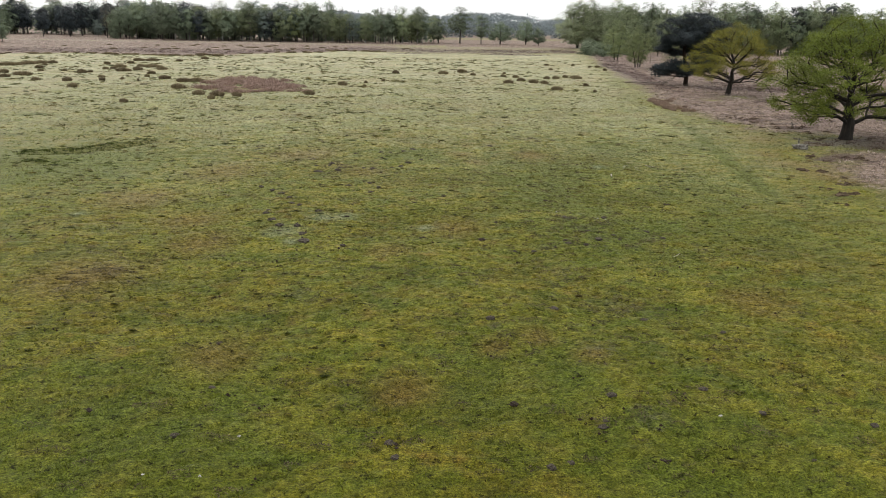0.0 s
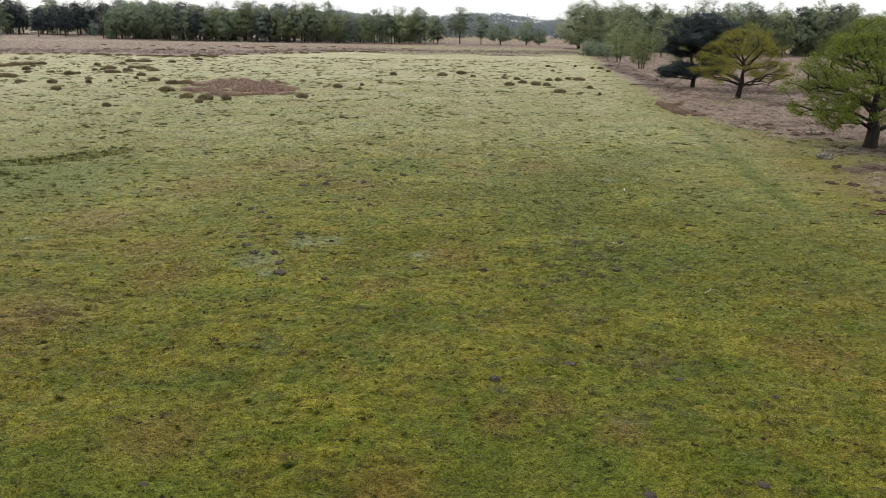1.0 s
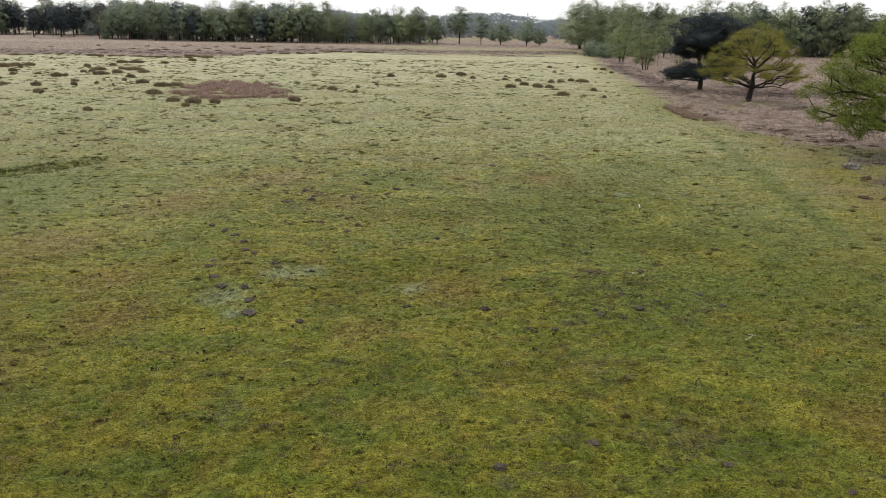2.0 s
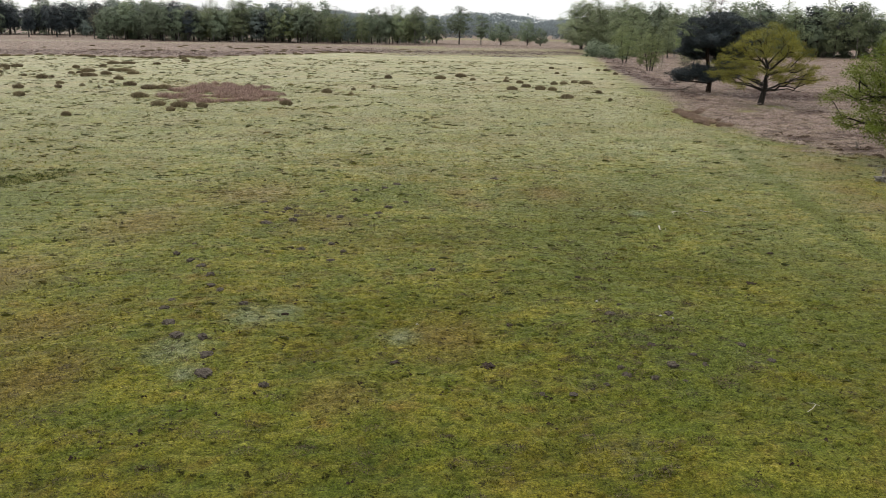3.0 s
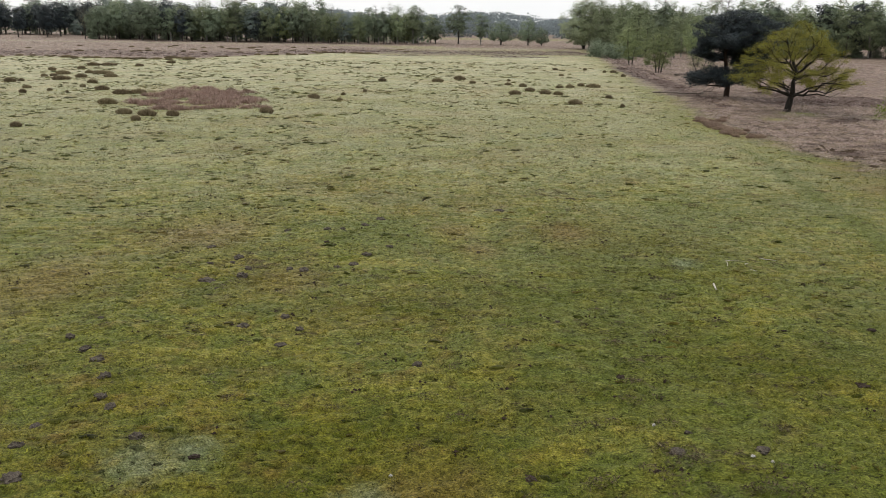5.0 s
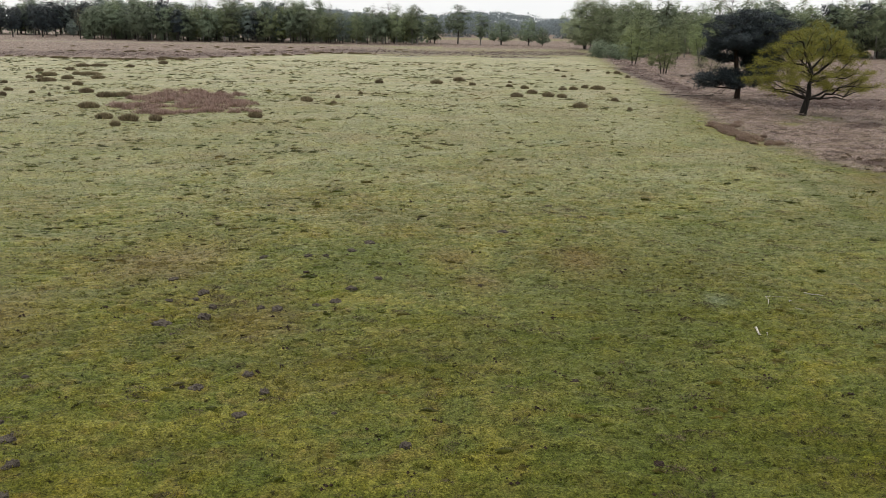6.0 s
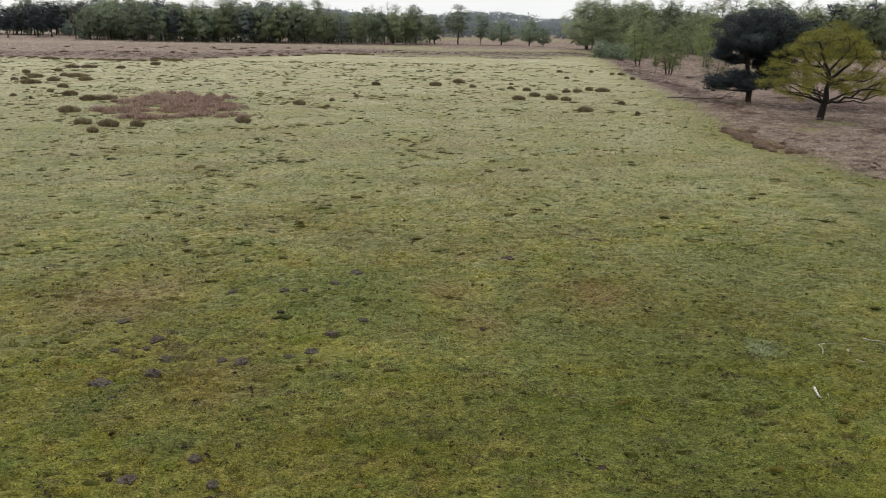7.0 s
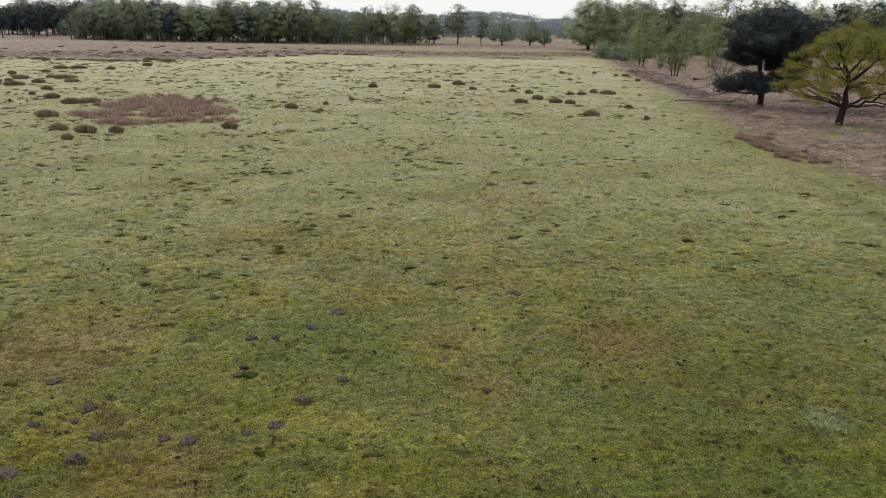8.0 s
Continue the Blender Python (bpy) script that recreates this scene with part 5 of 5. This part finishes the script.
for row in range(4):
    for k in range(20):
        s = (k + r.uniform(-0.3, 0.3)) / 19 * (len(LINE) - 1)
        s = max(0, min(len(LINE) - 1.001, s))
        i = int(s)
        x = LINE[i][0] + (LINE[i + 1][0] - LINE[i][0]) * (s - i) + row * 4.5 + r.uniform(-1.5, 1.5)
        y = LINE[i][1] + (LINE[i + 1][1] - LINE[i][1]) * (s - i) + row * 7.0 + r.uniform(-2, 2)
        kind = r.choice([0, 0, 1, 2])
        p = r.random()
        meshes = DARK_PINE if p < 0.08 else BARE if p < 0.15 else LIGHT_KINDS[k % 2] if p < 0.75 else KINDS[kind]
        name = "pine_tree" if meshes is DARK_PINE else "bare_tree" if meshes is BARE else "woodland_tree"
        label = "dark pine in the wood along the heath" if meshes is DARK_PINE else "thin half-bare tree in the wood along the heath" if meshes is BARE else "fresh green broadleaf tree in the wood along the heath"
        q = r.uniform(0.9, 1.2)
        tree(name, meshes, stand(x, y, r.uniform(0, 360), q, q * r.uniform(0.95, 1.15)), label, "tree", "trees of the wood along the heath")
for k in range(26):
    s = k / 25 * (len(LINE) - 1) * 0.999
    i = int(s)
    x = LINE[i][0] + (LINE[i + 1][0] - LINE[i][0]) * (s - i) + 8 + r.uniform(-2, 2)
    y = LINE[i][1] + (LINE[i + 1][1] - LINE[i][1]) * (s - i) + 6 + r.uniform(-2, 2)
    tree("shrub", SHRUB, stand(x, y, r.uniform(0, 360), r.uniform(0.7, 1.2)), "dark green shrub under the wood along the heath", "shrub", "undergrowth along the heath")
for x, y, k in [(42.5, 236, 0.9), (45.0, 232, 1.0), (40.6, 246, 0.9), (44.5, 268, 1.0), (47, 262, 0.85), (49.5, 256, 0.9), (52, 249, 0.8), (46.5, 278, 1.1), (46, 250, 0.7)]:
    tree("shrub", SHRUB, stand(x, y, x * 50, k), "dense dark green shrub at the wood corner", "shrub", "shrubs at the wood corner")

for x, y, k, kind in [(50.5, 262, 0.85, 2), (54.5, 250, 0.8, 0), (59.5, 240, 0.8, 2), (48.5, 284, 1.0, 3), (57, 272, 1.0, 0), (47.5, 300, 1.05, 3), (64, 250, 0.95, 1)]:
    tree("woodland_tree", LIGHT_KINDS[kind % 2], stand(x, y, x * 31, k), "greyish green tree in front of the wood", "tree", "trees at the wood corner")
cx_ = np.concatenate([r.uniform(-152, -6, 420), r.uniform(-280, -150, 260)])
cy_ = np.concatenate([r.uniform(384, 402, 420), r.uniform(452, 476, 260)])
v = leaf_arrays(np.stack([cx_, cy_, r.uniform(0.4, 6.5, 680)], 1), 16, (1.6, 1.6, 1.0), 0.9, r)
tagged(new("undergrowth", mesh_of("undergrowth", v, np.arange(len(v)), 4, WOOD_LEAVES)), "shady undergrowth deep in the far wood", "undergrowth", kind="stuff")

# hedge behind the far field, and woods on the skyline, both in haze-tinted leaves
hx_, hy_ = r.uniform(-60, 150, 260), 540 + r.uniform(-4, 4, 260)
v = leaf_arrays(np.stack([hx_, hy_, r.uniform(0.5, 5.0, 260)], 1), 20, (1.5, 1.2, 0.8), 1.0, r)
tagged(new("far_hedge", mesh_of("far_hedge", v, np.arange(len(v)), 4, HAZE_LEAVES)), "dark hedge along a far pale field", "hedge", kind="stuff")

fx = np.concatenate([r.uniform(-420, 420, 620), r.uniform(-120, 220, 330)])
fy = np.concatenate([r.uniform(760, 900, 620), r.uniform(700, 760, 330)])
pts = np.stack([fx, fy, r.uniform(1.0, 16.5, len(fx)) * (0.88 + 0.12 * np.sin(fx * 0.05))], 1)
v = leaf_arrays(pts, 84, (4.5, 3.0, 0.9), 1.1, r, pts + np.array((0, 30.0, -6.0)), 1.5, 0.5, 0.2)
tagged(new("distant_wood", mesh_of("distant_wood", v, np.arange(len(v)), 4, HAZE_LEAVES)), "line of distant woodland on the skyline, tinted blue-grey for haze", "woodland", kind="stuff")


# ---- fallen wood ----
def stick(name, path, radius, mat, label, category, group="", twigs=()):
    verts, faces = [], []
    pts = [np.array((x, y, rest(x, y) + z)) for x, y, z in path]
    tube(pts, [radius * (1 - 0.4 * i / (len(pts) - 1)) * (0.45 if i in (0, len(pts) - 1) and len(pts) > 4 else 1) for i in range(len(pts))], 7, verts, faces)
    for way in twigs:
        pts = [np.array((x, y, rest(x, y) + z)) for x, y, z in way]
        tube(pts, [radius * 0.5 * (1 - 0.6 * i / (len(pts) - 1)) for i in range(len(pts))], 5, verts, faces)
    ob = new(name, mesh_of(name, np.array(verts), faces, 4, mat, None, True))
    return tagged(ob, label, category, group)


stick("dead_branch", [(9.29, 45.85, 0.07), (9.29, 45.78, 0.06), (9.27, 45.6, 0.05), (9.25, 45.42, 0.05), (9.27, 45.34, 0.04)], 0.036, BLEACHED, "thick bleached piece of dead branch on the grass", "branch", "bleached branches")
stick("dead_branch", [(9.53, 45.62, 0.03), (9.50, 45.52, 0.03), (9.48, 45.42, 0.03)], 0.013, BLEACHED, "short bleached stick on the grass", "branch", "bleached branches")
stick("dead_branch", [(10.42, 47.9, 0.03), (10.5, 48.1, 0.05), (10.5, 48.35, 0.06), (10.68, 48.42, 0.05)], 0.013, BLEACHED, "bent bleached branch with a long side twig", "branch", "bleached branches", [[(10.62, 48.42, 0.05), (11.0, 48.45, 0.07), (11.35, 48.5, 0.03)]])
stick("dead_branch", [(11.0, 47.8, 0.03), (11.08, 48.0, 0.05), (11.2, 48.12, 0.04)], 0.02, BLEACHED, "crooked bleached stub of a branch", "branch", "bleached branches")
stick("dead_branch", [(11.08, 47.52, 0.02), (11.25, 47.38, 0.02)], 0.022, BLEACHED, "short bleached twig on the grass", "branch", "bleached branches")
stick("dead_branch", [(11.95, 49.03, 0.04), (12.15, 48.92, 0.05), (12.3, 48.95, 0.04), (12.52, 48.9, 0.03)], 0.019, BLEACHED, "bleached crooked branch lying on the grass", "branch", "bleached branches")
stick("dead_twig", [(8.2, 28.5, 0.03), (8.36, 28.64, 0.06), (8.5, 28.8, 0.08), (8.52, 28.95, 0.08), (8.46, 29.1, 0.04)], 0.012, BLEACHED, "thin curled pale twig on the turf", "twig", "", [[(8.5, 28.8, 0.08), (8.62, 28.82, 0.05)]])
def broken_log(x, y, turn, long, radius, r):
    """A short weathered log with torn ends and one upright splinter."""
    verts, faces, sides, rings = [], [], 11, 7
    for i in range(rings):
        u = i / (rings - 1)
        for k in range(sides):
            w = 2 * math.pi * k / sides
            q = radius * (1.0 + 0.16 * math.sin(3 * w + 4 * u) + r.uniform(-0.14, 0.14)) * (0.8 + 0.25 * u)
            torn = r.uniform(-0.13, 0.13) if i in (0, rings - 1) else 0
            verts.append(np.array((long * (u - 0.5) + torn, q * math.cos(w), radius * 0.85 + q * math.sin(w))))
    for i in range(rings - 1):
        for k in range(sides):
            k2 = (k + 1) % sides
            faces.append((i * sides + k, i * sides + k2, (i + 1) * sides + k2, (i + 1) * sides + k))
    for i, inward in ((0, 0.1), (rings - 1, -0.1)):
        c = len(verts)
        verts.append(np.array((long * (i / (rings - 1) - 0.5) + inward, 0, radius * 0.85)))
        for k in range(0, sides - 1, 2):
            faces.append((c, i * sides + k, i * sides + k + 1, i * sides + (k + 2) % sides))
        faces.append((c, i * sides + sides - 1, i * sides, i * sides))
    faces = [f for f in faces if len(set(f)) == 4]
    tube([np.array((-0.1, 0.05, radius)), np.array((-0.16, 0.08, radius + 0.35)), np.array((-0.12, 0.05, radius + 0.62))], [0.09, 0.06, 0.015], 5, verts, faces)
    tube([np.array((0.2, -0.1, radius)), np.array((0.42, -0.22, radius * 1.5))], [0.07, 0.03], 5, verts, faces)
    ob = new("log", mesh_of("log", np.array(verts), faces, 4, BLEACHED_LOG))
    ob.matrix_basis = pose(x, y, float(lie(x, y)) - 0.03, 0, 0, turn)
    return tagged(ob, "pale grey broken log with torn ends near the oak", "log")


broken_log(24.5, 57.2, -28, 0.95, 0.21, np.random.default_rng(90))
stick("fallen_branch", [(26.8, 126.7, 0.08), (28.5, 126.0, 0.15), (30.2, 125.2, 0.12), (32.6, 124.0, 0.2)], 0.09, DEADWOOD, "long grey fallen branch below the pine", "branch", "fallen branches", [[(29.5, 125.5, 0.12), (30.4, 126.6, 0.5)], [(31.2, 124.8, 0.15), (32.0, 123.4, 0.7)]])
stick("fallen_branch", [(39.3, 162.7, 0.2), (42.5, 167.5, 0.25), (45.9, 172.6, 0.4)], 0.2, DEADWOOD, "dark fallen trunk by the willow bush", "log", "fallen branches")
stick("fallen_branch", [(31.2, 121.8, 0.1), (32.2, 122.3, 0.7), (33.6, 123.0, 1.3)], 0.06, DEADWOOD, "broken dead bough hanging to the ground by the pine", "branch", "fallen branches", [[(32.2, 122.3, 0.7), (31.6, 122.9, 0.3)], [(32.8, 122.6, 0.9), (32.2, 121.5, 0.2)]])
for x, y, h in [(29.2, 70.5, 0.5), (45.5, 190.0, 3.2), (66.0, 225.0, 3.4), (60.0, 178.0, 2.4)]:
    stick("snag", [(x, y, -0.1), (x + 0.1, y, h * 0.5), (x + 0.05, y + 0.1, h)], 0.10, DEADWOOD, "thin dead standing stem on the heath", "snag", "standing dead stems", [[(x + 0.1, y, h * 0.5), (x + 0.6, y, h * 0.8)]])
